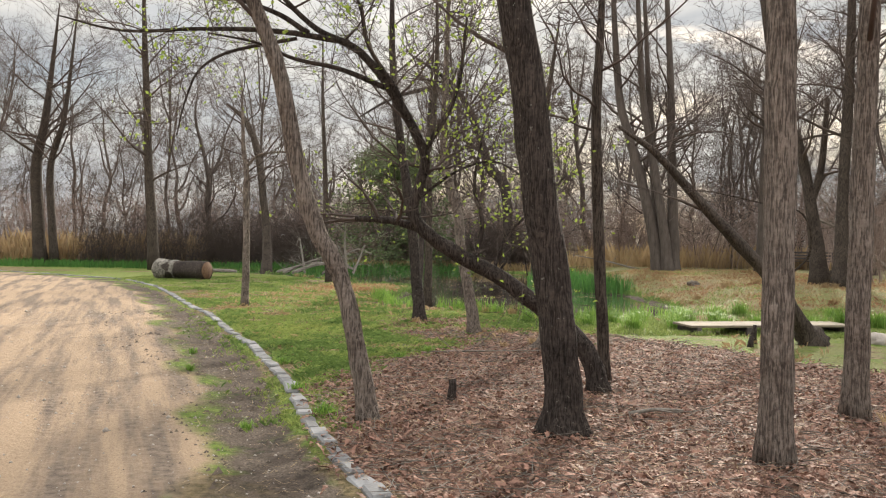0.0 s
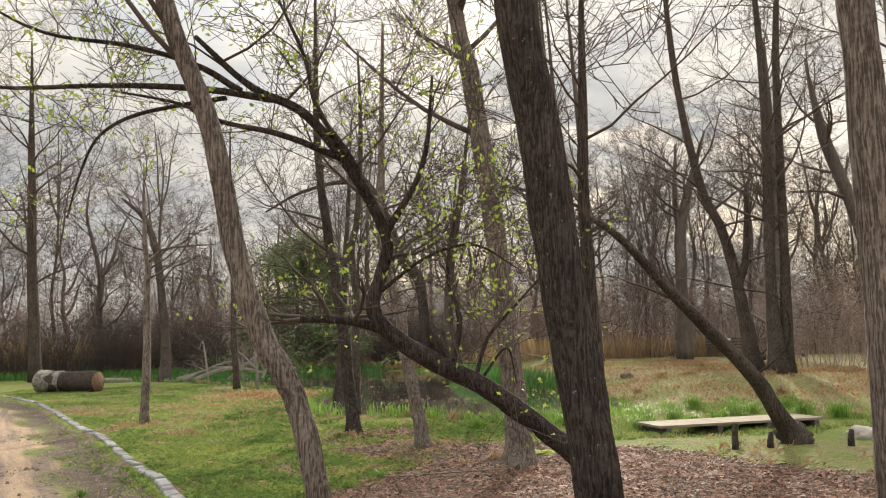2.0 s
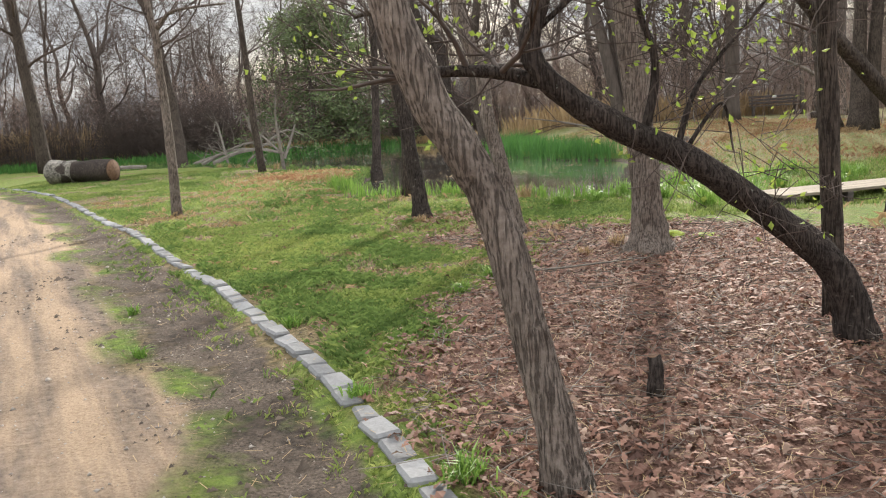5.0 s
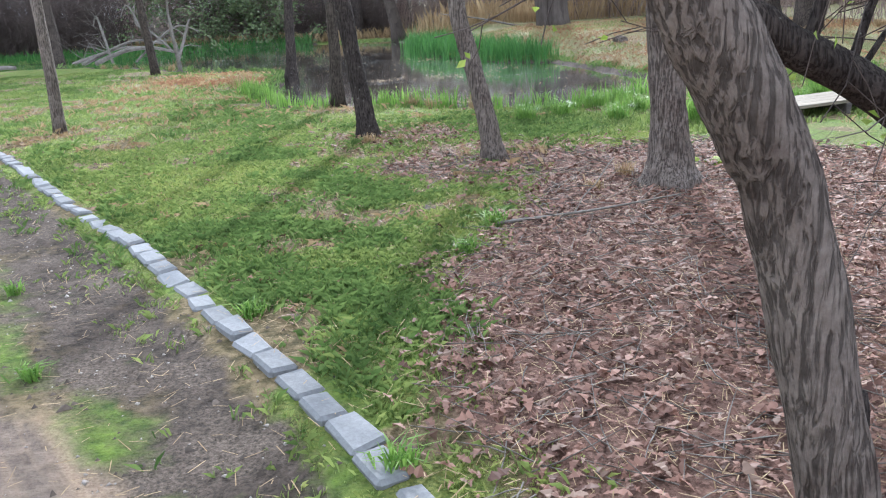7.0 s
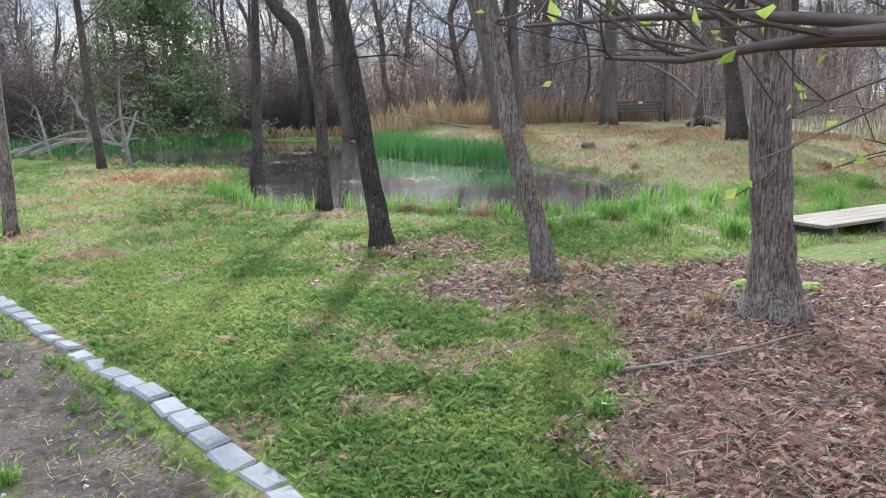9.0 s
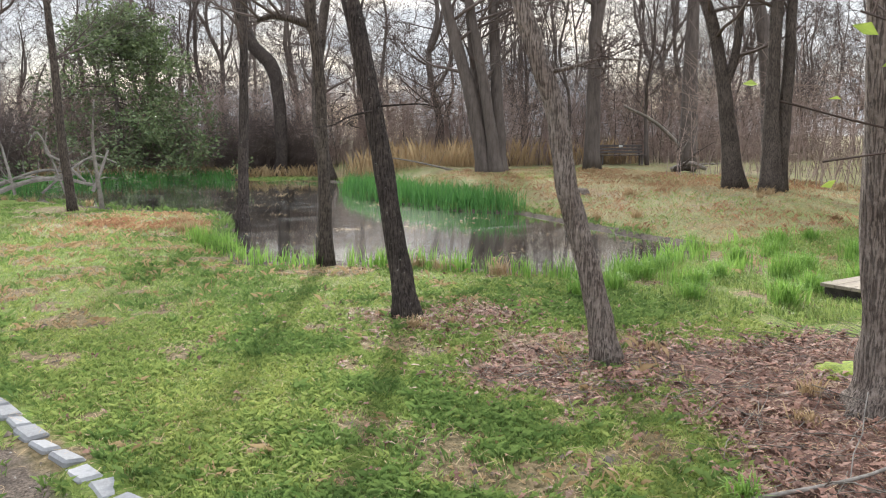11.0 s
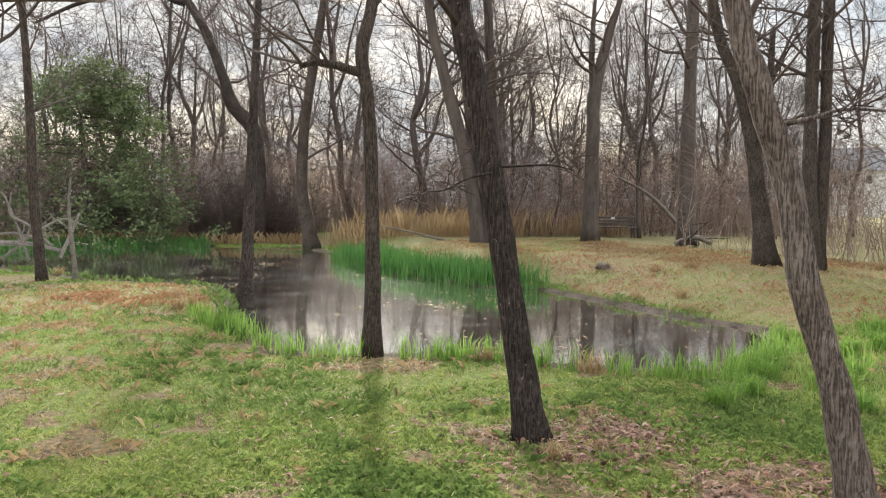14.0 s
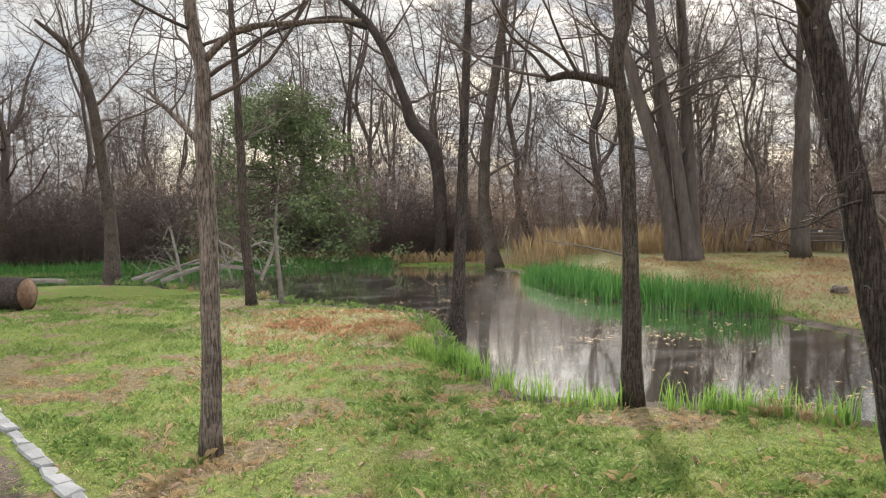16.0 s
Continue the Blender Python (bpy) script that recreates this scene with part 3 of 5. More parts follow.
def tree(name, seed, stem, radii, label, mat=None, limbs=(), boughs=8, bough_from=0.55, bough_len=2.2, kids=(5, 5, 4), leaves=0, leaf_size=0.05, leaf_mat=None, flare=0.45, spread=0.9, lift=0.05, sides=16, thin=0.004, steps=8, sprays=5, spray_len=None):
    """A bare tree: stem through a few points, given limbs (points, thickness), and boughs that end in twigs."""
    rng = random.Random(seed)
    x, y, z = stem[0]
    root = Vector((x, y, ground_z(x, y)))
    ob = thing(name, root, label, "tree")
    line = [Vector(p) - root for p in catmull(stem, steps)]
    line[0].z = min(line[0].z, -0.06)
    n = len(line)
    at = [i / (n - 1) * (len(radii) - 1) for i in range(n)]
    rs = [radii[min(int(a), len(radii) - 2)] * (1 - (a - min(int(a), len(radii) - 2))) + radii[min(int(a), len(radii) - 2) + 1] * (a - min(int(a), len(radii) - 2)) for a in at]
    g = Geo()
    g.tube(line, rs, sides, 0.16, rng, flare)
    part("trunk", g.mesh("trunk", mat or BARK_GREY), ob)
    tips = []
    for pts, r0, r1 in limbs:
        lg = Geo()
        path = [Vector(p) - root for p in catmull(pts, 6)]
        m = len(path) - 1
        lg.tube(path, [r0 + (r1 - r0) * i / m for i in range(m + 1)], 8, 0.14, rng)
        part("limb", lg.mesh("limb", mat or BARK_GREY), ob)
        if boughs:
            for k in range(sprays):
                tg = Geo()
                t = 0.25 + 0.75 * (k + rng.random()) / sprays
                i = min(int(t * m), m - 1)
                d = (path[i + 1] - path[i]).normalized()
                grow(tg, rng, path[i], d * 0.7 + Vector((rng.uniform(-1, 1), rng.uniform(-1, 1), rng.uniform(-0.4, 0.9))), (spray_len or bough_len) * rng.uniform(0.35, 0.7), max(r1 * 0.7, thin), 1, tips, lift, 0.25, spread, kids, thin)
                part("spray", tg.mesh("spray", TWIG), ob)
    if boughs:
        tg = Geo()
        for k in range(boughs):
            t = bough_from + (1 - bough_from) * (k + rng.random()) / boughs
            i = min(int(t * (n - 1)), n - 2)
            a = rng.uniform(0, 2 * math.pi)
            grow(tg, rng, line[i], Vector((math.cos(a), math.sin(a), rng.uniform(0.2, 1.2))), bough_len * rng.uniform(0.6, 1.15), max(rs[i] * 0.32, 0.012), 0, tips, lift, 0.25, spread, kids, thin)
        part("crown", tg.mesh("crown", TWIG), ob)
    if leaves and tips:
        lg = Geo()
        for k in range(leaves):
            p, d = rng.choice(tips)
            leaf_shape(lg, p + Vector((rng.uniform(-1, 1), rng.uniform(-1, 1), rng.uniform(-1, 1))) * 0.05, d + Vector((rng.uniform(-1, 1), rng.uniform(-1, 1), rng.uniform(-1, 1))) * 0.9, leaf_size * rng.uniform(0.6, 1.3), rng)
        part("leaves", lg.mesh("leaves", leaf_mat or NEW_LEAF, False), ob)
    return ob


def blades(name, label, spots, mat, tall, wide, lean, seed, category="grass", tris=2, per=1, radius=0.0):
    """Many single blades, bent and tapered. spots: array of x, y and a size factor."""
    rng = np.random.default_rng(seed)
    n = len(spots)
    if per > 1:
        spots = np.repeat(spots, per, axis=0)
        n = len(spots)
        ang, rad = rng.uniform(0, 2 * np.pi, n), radius * np.sqrt(rng.random(n))
        spots = spots + np.stack([np.cos(ang) * rad, np.sin(ang) * rad, np.zeros(n)], 1)
    x, y, s = spots.T
    z = np.maximum(height(x, y), WATER_Z - 0.12) - 0.01
    h = rng.uniform(tall[0], tall[1], n) * s
    a, b = rng.uniform(0, 2 * np.pi, n), rng.uniform(0, 2 * np.pi, n)
    l = h * rng.uniform(0.0, lean, n)
    w = rng.uniform(0.6, 1.2, n) * wide
    base = np.stack([x, y, z], 1)
    side = np.stack([np.cos(a) * w, np.sin(a) * w, 0 * w], 1)
    mid = base + np.stack([np.cos(b) * l * 0.35, np.sin(b) * l * 0.35, h * 0.6], 1)
    tip = base + np.stack([np.cos(b) * l, np.sin(b) * l, h * (1 - 0.25 * lean)], 1)
    if tris == 3:
        V = np.stack([base - side, base + side, mid - side * 0.8, mid + side * 0.8, tip], 1).reshape(-1, 3)
        i = np.arange(n)[:, None] * 5
        F = np.concatenate([i + np.array([0, 1, 3]), i + np.array([0, 3, 2]), i + np.array([2, 3, 4])], 1).reshape(-1, 3)
    else:
        V = np.stack([base - side, base + side, mid, tip], 1).reshape(-1, 3)
        i = np.arange(n)[:, None] * 4
        F = np.concatenate([i + np.array([0, 1, 2]), i + np.array([1, 3, 2])], 1).reshape(-1, 3)
    return tagged(new(name, mesh_from(name, V, F, mat, False)), label, category, kind="stuff")


# ---- trees beside the track ----
tree("bent_tree", 11, [(-0.58, 6.4, 0), (-0.7, 6.44, 0.58), (-0.83, 6.47, 1.12), (-0.94, 6.48, 1.36), (-1.06, 6.48, 1.58), (-1.22, 6.48, 2.08), (-1.39, 6.44, 2.9), (-1.66, 6.42, 3.65), (-1.95, 6.4, 4.9), (-1.9, 6.5, 6.5)],
     [0.094, 0.078, 0.073, 0.076, 0.076, 0.072, 0.066, 0.058, 0.042, 0.02], "slender bent tree with furrowed brown bark beside kerb", BARK_RED, boughs=9, bough_from=0.72, bough_len=2.4, leaves=500, leaf_size=0.045, flare=0.3)
tree("tall_tree", 12, [(0.98, 6.02, 0), (0.91, 6.03, 0.8), (0.76, 6.0, 1.75), (0.63, 5.96, 2.7), (0.5, 5.92, 3.5), (0.3, 5.9, 5.5), (0.2, 5.9, 8.5)],
     [0.165, 0.142, 0.136, 0.132, 0.128, 0.105, 0.03], "thick dark straight tree rising from fallen leaves", BARK_DARK, boughs=7, bough_from=0.72, bough_len=3.0, flare=0.55)
tree("straight_tree", 13, [(2.32, 5.33, 0), (2.32, 5.34, 1.2), (2.32, 5.35, 2.6), (2.3, 5.4, 4.2), (2.25, 5.5, 7.5)],
     [0.115, 0.106, 0.102, 0.094, 0.03], "straight tree with grey-brown ridged bark in leaf litter", BARK_RED, boughs=6, bough_from=0.7, bough_len=2.6, flare=0.35)
tree("ridged_tree", 14, [(3.65, 6.85, 0), (3.66, 6.85, 1.2), (3.7, 6.87, 2.6), (3.75, 6.9, 4.2), (3.85, 7.0, 8.0)],
     [0.11, 0.098, 0.092, 0.084, 0.03], "brown ridged tree at the edge of leaf litter", BARK_RED, boughs=6, bough_from=0.65, bough_len=2.6, flare=0.35)
tree("leaning_tree", 15, [(1.6, 7.84, 0), (1.45, 7.85, 0.42), (1.1, 7.88, 0.75), (0.6, 7.92, 1.12), (0.15, 7.95, 1.36), (-0.2, 7.95, 1.6), (-0.33, 7.95, 1.82), (-0.25, 7.95, 2.1), (-0.22, 7.9, 2.4), (-0.5, 7.8, 2.92), (-0.87, 7.8, 3.38), (-1.33, 7.8, 3.62), (-1.76, 7.8, 4.02)],
     [0.12, 0.098, 0.085, 0.08, 0.076, 0.068, 0.06, 0.054, 0.05, 0.045, 0.038, 0.03, 0.02], "leaning dark tree arching over the lawn with new leaves", BARK_DARK,
     limbs=[([(-0.22, 7.97, 1.62), (-0.55, 8.0, 1.7), (-0.92, 8.02, 1.72)], 0.045, 0.03), ([(-1.08, 7.74, 3.48), (-1.74, 7.76, 3.57), (-2.46, 7.79, 3.59), (-3.27, 7.82, 3.57), (-3.94, 7.84, 3.72)], 0.034, 0.008),
            ([(-1.5, 7.77, 3.5), (-2.15, 7.79, 3.37), (-2.48, 7.81, 3.19), (-2.63, 7.84, 2.89), (-2.73, 7.87, 2.53)], 0.02, 0.006), ([(-0.6, 7.77, 3.02), (-1.07, 7.76, 3.2), (-1.53, 7.77, 3.3), (-1.89, 7.77, 3.45), (-2.4, 7.79, 3.55)], 0.03, 0.008),
            ([(-1.38, 7.75, 3.55), (-1.74, 7.75, 3.76), (-2.25, 7.76, 3.91), (-2.92, 7.78, 4.01), (-3.43, 7.78, 4.26)], 0.03, 0.008), ([(-0.41, 7.78, 2.75), (-0.5, 7.75, 3.0), (-0.77, 7.73, 3.41), (-0.87, 7.71, 3.82), (-1.08, 7.69, 4.3)], 0.032, 0.012),
            ([(0.31, 7.94, 1.24), (0.39, 7.95, 1.69), (0.3, 7.98, 2.07), (0.38, 8.0, 2.6)], 0.03, 0.01), ([(0.51, 7.94, 1.2), (0.63, 7.95, 1.54), (0.91, 8.0, 1.84), (1.25, 8.0, 2.2)], 0.02, 0.006),
            ([(0.55, 7.94, 1.18), (0.78, 7.95, 1.45), (0.86, 7.95, 1.16)], 0.014, 0.005), ([(-0.22, 7.9, 2.4), (0.1, 7.9, 3.0), (0.2, 8.0, 3.8)], 0.035, 0.012), ([(-0.3, 7.95, 1.9), (0.1, 7.9, 2.2), (0.5, 7.8, 2.3), (0.85, 7.75, 2.1)], 0.018, 0.006)],
     boughs=7, bough_from=0.55, bough_len=1.5, kids=(5, 5, 4), leaves=3000, leaf_size=0.045, flare=0.3, thin=0.0028, sprays=7)
tree("buttressed_tree", 16, [(1.52, 11.05, 0), (1.5, 11.08, 0.5), (1.45, 11.1, 1.24), (1.27, 11.05, 2.9), (1.03, 11.0, 4.7), (0.8, 10.95, 5.9), (0.7, 10.9, 8.5)],
     [0.22, 0.15, 0.138, 0.13, 0.118, 0.095, 0.03], "stout grey-brown tree with flared roots among dead leaves", BARK_RED, boughs=8, bough_from=0.6, bough_len=2.8, flare=0.5)
tree("dark_tree", 17, [(-0.46, 14.63, 0), (-0.57, 14.76, 0.9), (-0.67, 14.9, 1.81), (-0.81, 15.04, 2.75), (-0.9, 15.12, 3.3), (-1.1, 15.2, 5.0), (-1.15, 15.3, 8.0)],
     [0.125, 0.1, 0.094, 0.088, 0.083, 0.065, 0.02], "dark leaning tree with lichen-spotted bark on the lawn", BARK_DARK,
     limbs=[([(-0.64, 14.86, 1.99), (-0.93, 14.8, 1.93), (-1.14, 14.75, 1.84), (-1.31, 14.7, 1.82)], 0.011, 0.004), ([(-0.64, 14.86, 2.02), (-0.29, 14.74, 2.04), (-0.11, 14.68, 2.0)], 0.009, 0.004)], sprays=3, spray_len=0.45, boughs=8, bough_from=0.6, bough_len=2.2, flare=0.4)
tree("slanting_tree", 18, [(0.5, 12.66, 0), (0.39, 12.76, 0.67), (0.25, 12.9, 1.35), (0.2, 13.0, 1.92), (0.05, 13.11, 2.45), (-0.05, 13.2, 3.0), (-0.05, 13.3, 4.2), (0.0, 13.4, 6.5)],
     [0.115, 0.09, 0.085, 0.08, 0.077, 0.072, 0.055, 0.02], "slanting grey-brown tree standing in straw and leaves", BARK_RED,
     limbs=[([(0.17, 13.0, 2.22), (0.32, 12.93, 2.26), (0.48, 12.86, 2.31), (0.78, 12.73, 2.3)], 0.018, 0.006)], sprays=4, spray_len=0.6, boughs=7, bough_from=0.62, bough_len=1.9, flare=0.35)
tree("bank_tree", 19, [(-0.43, 18.27, 0), (-0.42, 18.36, 1.63), (-0.45, 18.44, 2.87), (-0.52, 18.5, 3.5), (-0.38, 18.5, 4.2), (-0.3, 18.5, 6.0), (-0.35, 18.6, 8.0)],
     [0.11, 0.08, 0.074, 0.078, 0.07, 0.05, 0.02], "upright grey tree on the grassy pond bank", BARK_GREY,
     limbs=[([(-0.5, 18.48, 3.24), (-0.94, 18.64, 3.35), (-1.2, 18.72, 3.3)], 0.06, 0.03)], boughs=9, bough_from=0.6, bough_len=2.4, flare=0.3)
tree("pond_tree", 20, [(-0.88, 23.83, -0.1), (-0.8, 23.88, 1.45), (-0.73, 23.94, 2.93), (-0.66, 24.0, 4.4), (-0.6, 24.05, 5.5), (-0.5, 24.1, 8.0)],
     [0.13, 0.1, 0.085, 0.07, 0.06, 0.02], "thin dark tree rooted at the water's edge", BARK_DARK, boughs=10, bough_from=0.45, bough_len=1.9, flare=0.6)
tree("young_tree", 21, [(-4.5, 17.47, 0), (-4.5, 17.52, 1.37), (-4.54, 17.58, 2.5), (-4.54, 17.6, 3.05), (-4.63, 17.65, 3.6), (-4.7, 17.7, 5.2)],
     [0.088, 0.075, 0.068, 0.06, 0.05, 0.012], "young reddish-brown tree standing alone on the lawn", BARK_RED,
     limbs=[([(-4.56, 17.59, 2.48), (-4.76, 17.64, 2.7), (-4.98, 17.7, 2.92)], 0.028, 0.015), ([(-4.52, 17.6, 3.15), (-4.26, 17.55, 3.39), (-3.82, 17.45, 3.45), (-3.29, 17.33, 3.47)], 0.036, 0.014)],
     boughs=9, bough_from=0.5, bough_len=1.7, flare=0.25, thin=0.003)
tree("slim_tree", 22, [(-4.29, 28.41, 0), (-4.44, 28.52, 1.71), (-4.53, 28.65, 4.16), (-4.67, 28.78, 6.6), (-4.7, 28.8, 9.0)], [0.12, 0.1, 0.085, 0.06, 0.02], "slim grey tree on the far lawn edge", BARK_GREY, boughs=10, bough_from=0.4, bough_len=2.2, flare=0.2)
tree("pale_stem", 23, [(-3.65, 28.6, 0), (-3.72, 28.65, 0.72), (-3.78, 28.72, 1.6), (-3.7, 28.8, 2.6)], [0.06, 0.05, 0.035, 0.012], "pale dead stem at the pond's edge", DEADWOOD, boughs=3, bough_from=0.6, bough_len=0.8, flare=0.2)
tree("leaning_grey_tree", 24, [(-8.7, 37.7, 0), (-8.75, 37.75, 1.6), (-8.95, 37.85, 3.4), (-9.3, 38.0, 5.6), (-9.9, 38.2, 7.2), (-11.0, 38.5, 8.2)], [0.27, 0.2, 0.18, 0.16, 0.13, 0.05], "leaning mottled grey tree near the reeds", BARK_GREY, boughs=10, bough_from=0.45, bough_len=3.4, flare=0.3)
tree("track_tree", 25, [(-13.8, 36.8, 0), (-14.15, 36.84, 4.7), (-14.4, 36.88, 10.0), (-14.6, 36.9, 15.0)], [0.27, 0.2, 0.15, 0.03], "tall straight bare tree beyond the track's bend", BARK_GREY, boughs=20, bough_from=0.3, bough_len=4.0, flare=0.3, kids=(6, 5, 4), spread=1.0)
for i, (dx, lean, r) in enumerate(((0.0, 0.0, 0.34), (0.75, 0.25, 0.22))):
    tree("track_tree", 26 + i, [(-21.8 + dx, 41.8, 0), (-22.1 + dx, 41.8, 5.0), (-21.6 + dx + lean, 41.8, 8.1), (-21.0 + dx + lean, 41.9, 14)], [r, r * 0.8, r * 0.6, 0.03], "spreading bare tree where the track bends", BARK_GREY, boughs=16, bough_from=0.35, bough_len=5.0, flare=0.3, kids=(6, 5, 4), spread=1.0)
for i, (bx, by, tx, r) in enumerate(((9.35, 34.4, 7.5, 0.36), (9.62, 34.1, 8.5, 0.3), (9.95, 34.5, 9.9, 0.34), (9.4, 34.9, 9.0, 0.26))):
    tree("pond_clump_tree", 30 + i, [(bx, by, 0.2), (bx + (tx - bx) * 0.3, by + 0.3, 3.3), (bx + (tx - bx) * 0.7, by + 0.6, 6.2), (tx, by + 0.9, 9.1), (tx - 0.5, by + 1.0, 18)], [r * 0.9, r * 0.66, r * 0.56, r * 0.46, 0.04],
         "thick stem in a clump of dark trees by the reeds", BARK_FAR, boughs=11, bough_from=0.3, bough_len=4.2, flare=0.35, sides=12)
tree("meadow_tree", 36, [(11.12, 23.3, 0.4), (10.9, 23.57, 2.75), (10.65, 23.85, 4.55), (10.15, 24.2, 6.2), (9.6, 24.4, 10), (9.3, 24.5, 16)], [0.26, 0.165, 0.145, 0.13, 0.1, 0.03], "leaning grey tree on the dry meadow bank", BARK_GREY, limbs=[([(10.9, 23.6, 2.9), (11.15, 23.5, 3.9), (11.35, 23.6, 6.0)], 0.14, 0.07)], boughs=14, bough_from=0.35, bough_len=3.6, flare=0.45)
tree("meadow_tree", 37, [(11.15, 22.1, 0.4), (11.2, 22.3, 2.7), (11.42, 22.5, 6.0), (11.5, 22.6, 10), (11.3, 22.8, 16)], [0.25, 0.155, 0.135, 0.1, 0.03], "stout grey tree of a pair on the dry bank", BARK_GREY, boughs=13, bough_from=0.35, bough_len=3.6, flare=0.45)
tree("meadow_tree", 38, [(11.5, 22.3, 0.4), (11.65, 22.3, 3.3), (11.8, 22.45, 6.0), (12.0, 22.6, 10), (12.5, 22.6, 15)], [0.21, 0.135, 0.12, 0.1, 0.03], "stout grey tree of a pair on the dry bank", BARK_GREY, boughs=13, bough_from=0.35, bough_len=3.6, flare=0.4)
tree("thin_tree", 39, [(1.74, 8.30, 0), (1.66, 8.30, 1.3), (1.6, 8.30, 2.7), (1.62, 8.30, 3.6), (1.7, 8.40, 5.5)], [0.068, 0.062, 0.055, 0.045, 0.012], "thin straight tree at the leaf litter's edge", BARK_GREY, boughs=7, bough_from=0.5, bough_len=1.6, flare=0.25)
tree("fallen_snag", 40, [(5.7, 12.1, 0), (5.35, 12.0, 0.5), (5.0, 11.95, 1.0), (4.0, 11.92, 2.02), (3.2, 11.91, 2.88), (2.6, 11.93, 3.3)], [0.16, 0.12, 0.105, 0.08, 0.055, 0.025], "leaning dead snag with pale bare twigs", BARK_GREY,
     limbs=[([(5.1, 11.95, 0.95), (5.4, 11.6, 1.4), (5.19, 11.38, 1.98), (4.59, 11.43, 2.14), (3.84, 11.5, 2.3), (3.38, 11.55, 2.31)], 0.018, 0.005)], boughs=4, bough_from=0.5, bough_len=1.0, kids=(3, 3), flare=0.5)
tree("bent_thick_tree", 41, [(3.2, 43.2, 0.1), (3.3, 43.2, 1.4), (3.2, 43.3, 3.9), (2.95, 43.4, 4.9), (2.2, 43.6, 5.8), (1.85, 43.7, 6.9), (1.0, 44.0, 9.1), (-0.1, 44.3, 10.6), (-2.0, 44.6, 12)], [0.3, 0.26, 0.27, 0.31, 0.28, 0.21, 0.19, 0.15, 0.05], "thick crooked dark tree on the far shore", BARK_DARK,
     limbs=[([(0.4, 44.2, 9.9), (-1.2, 44.4, 10.2), (-3.4, 44.6, 9.6), (-5.2, 44.8, 8.6)], 0.17, 0.05)], boughs=8, bough_from=0.5, bough_len=4.0, flare=0.3)
tree("far_shore_tree", 42, [(4.6, 39.6, 0), (4.2, 39.7, 2.1), (4.3, 39.8, 4.7), (4.85, 39.8, 8.4), (5.5, 39.8, 13)], [0.3, 0.22, 0.2, 0.16, 0.04], "crooked bare tree on the far shore", BARK_GREY, boughs=12, bough_from=0.35, bough_len=4.0, flare=0.3)
tree("forked_tree", 43, [(13.7, 34.1, 0.4), (13.78, 34.2, 4.5), (13.85, 34.25, 5.9), (14.3, 34.2, 7.9), (15.1, 34.0, 10.5)], [0.3, 0.25, 0.25, 0.18, 0.04], "forked grey tree behind the bench", BARK_FAR, limbs=[([(13.85, 34.25, 5.8), (13.7, 34.3, 7.4), (13.9, 34.4, 10)], 0.16, 0.06)], boughs=7, bough_from=0.55, bough_len=3.0, flare=0.3, sides=12)
tree("woodland_tree", 44, [(17.87, 33.6, 0.4), (18.0, 33.85, 5.3), (18.2, 34.0, 10), (18.3, 34.2, 15)], [0.36, 0.27, 0.22, 0.04], "tall grey woodland tree beside brush", BARK_FAR, boughs=12, bough_from=0.45, bough_len=4, flare=0.3, sides=12)
tree("woodland_tree", 45, [(24.2, 35.7, 0.4), (23.8, 36.1, 5.9), (22.6, 36.8, 11.1), (22, 37, 15)], [0.4, 0.34, 0.27, 0.04], "leaning grey woodland tree beside brush", BARK_FAR, boughs=12, bough_from=0.45, bough_len=4, flare=0.3, sides=12)


# ---- woods behind the pond ----
def forest_models():
    models = []
    for s in range(9):
        rng = random.Random(100 + s)
        h = rng.uniform(11, 17)
        r = rng.choice((0.1, 0.13, 0.16, 0.22))
        stem, x, y = [(0, -300, 0)], 0.0, -300.0
        for k in range(1, 7):
            x, y = x + rng.gauss(0, 0.42), y + rng.gauss(0, 0.3)
            stem.append((x, y, h * k / 6))
        forks = []
        for k in range(rng.choice((1, 2, 2, 3))):
            f = rng.randint(2, 4)
            bx, by, bz = stem[f]
            a = rng.uniform(0, 6.28)
            forks.append(([(bx, by, bz), (bx + 0.7 * math.cos(a), by + 0.7 * math.sin(a), bz + h * 0.1), (bx + 1.1 * math.cos(a), by + 1.1 * math.sin(a), bz + h * 0.24), (bx + 1.9 * math.cos(a), by + 1.9 * math.sin(a), bz + h * 0.4)], r * 0.55, 0.03))
        ob = tree("forest_tree", 100 + s, stem, [r, r * 0.85, r * 0.75, r * 0.65, r * 0.5, r * 0.35, 0.03],
                  "bare grey woodland tree in the woods behind the pond", BARK_FAR, limbs=forks, boughs=15, bough_from=0.2, bough_len=3.8, kids=(5, 5, 3), flare=0.25, sides=8, thin=0.0085, steps=3, spread=1.0, lift=0.05, sprays=4)
        models.append(ob)
    return models


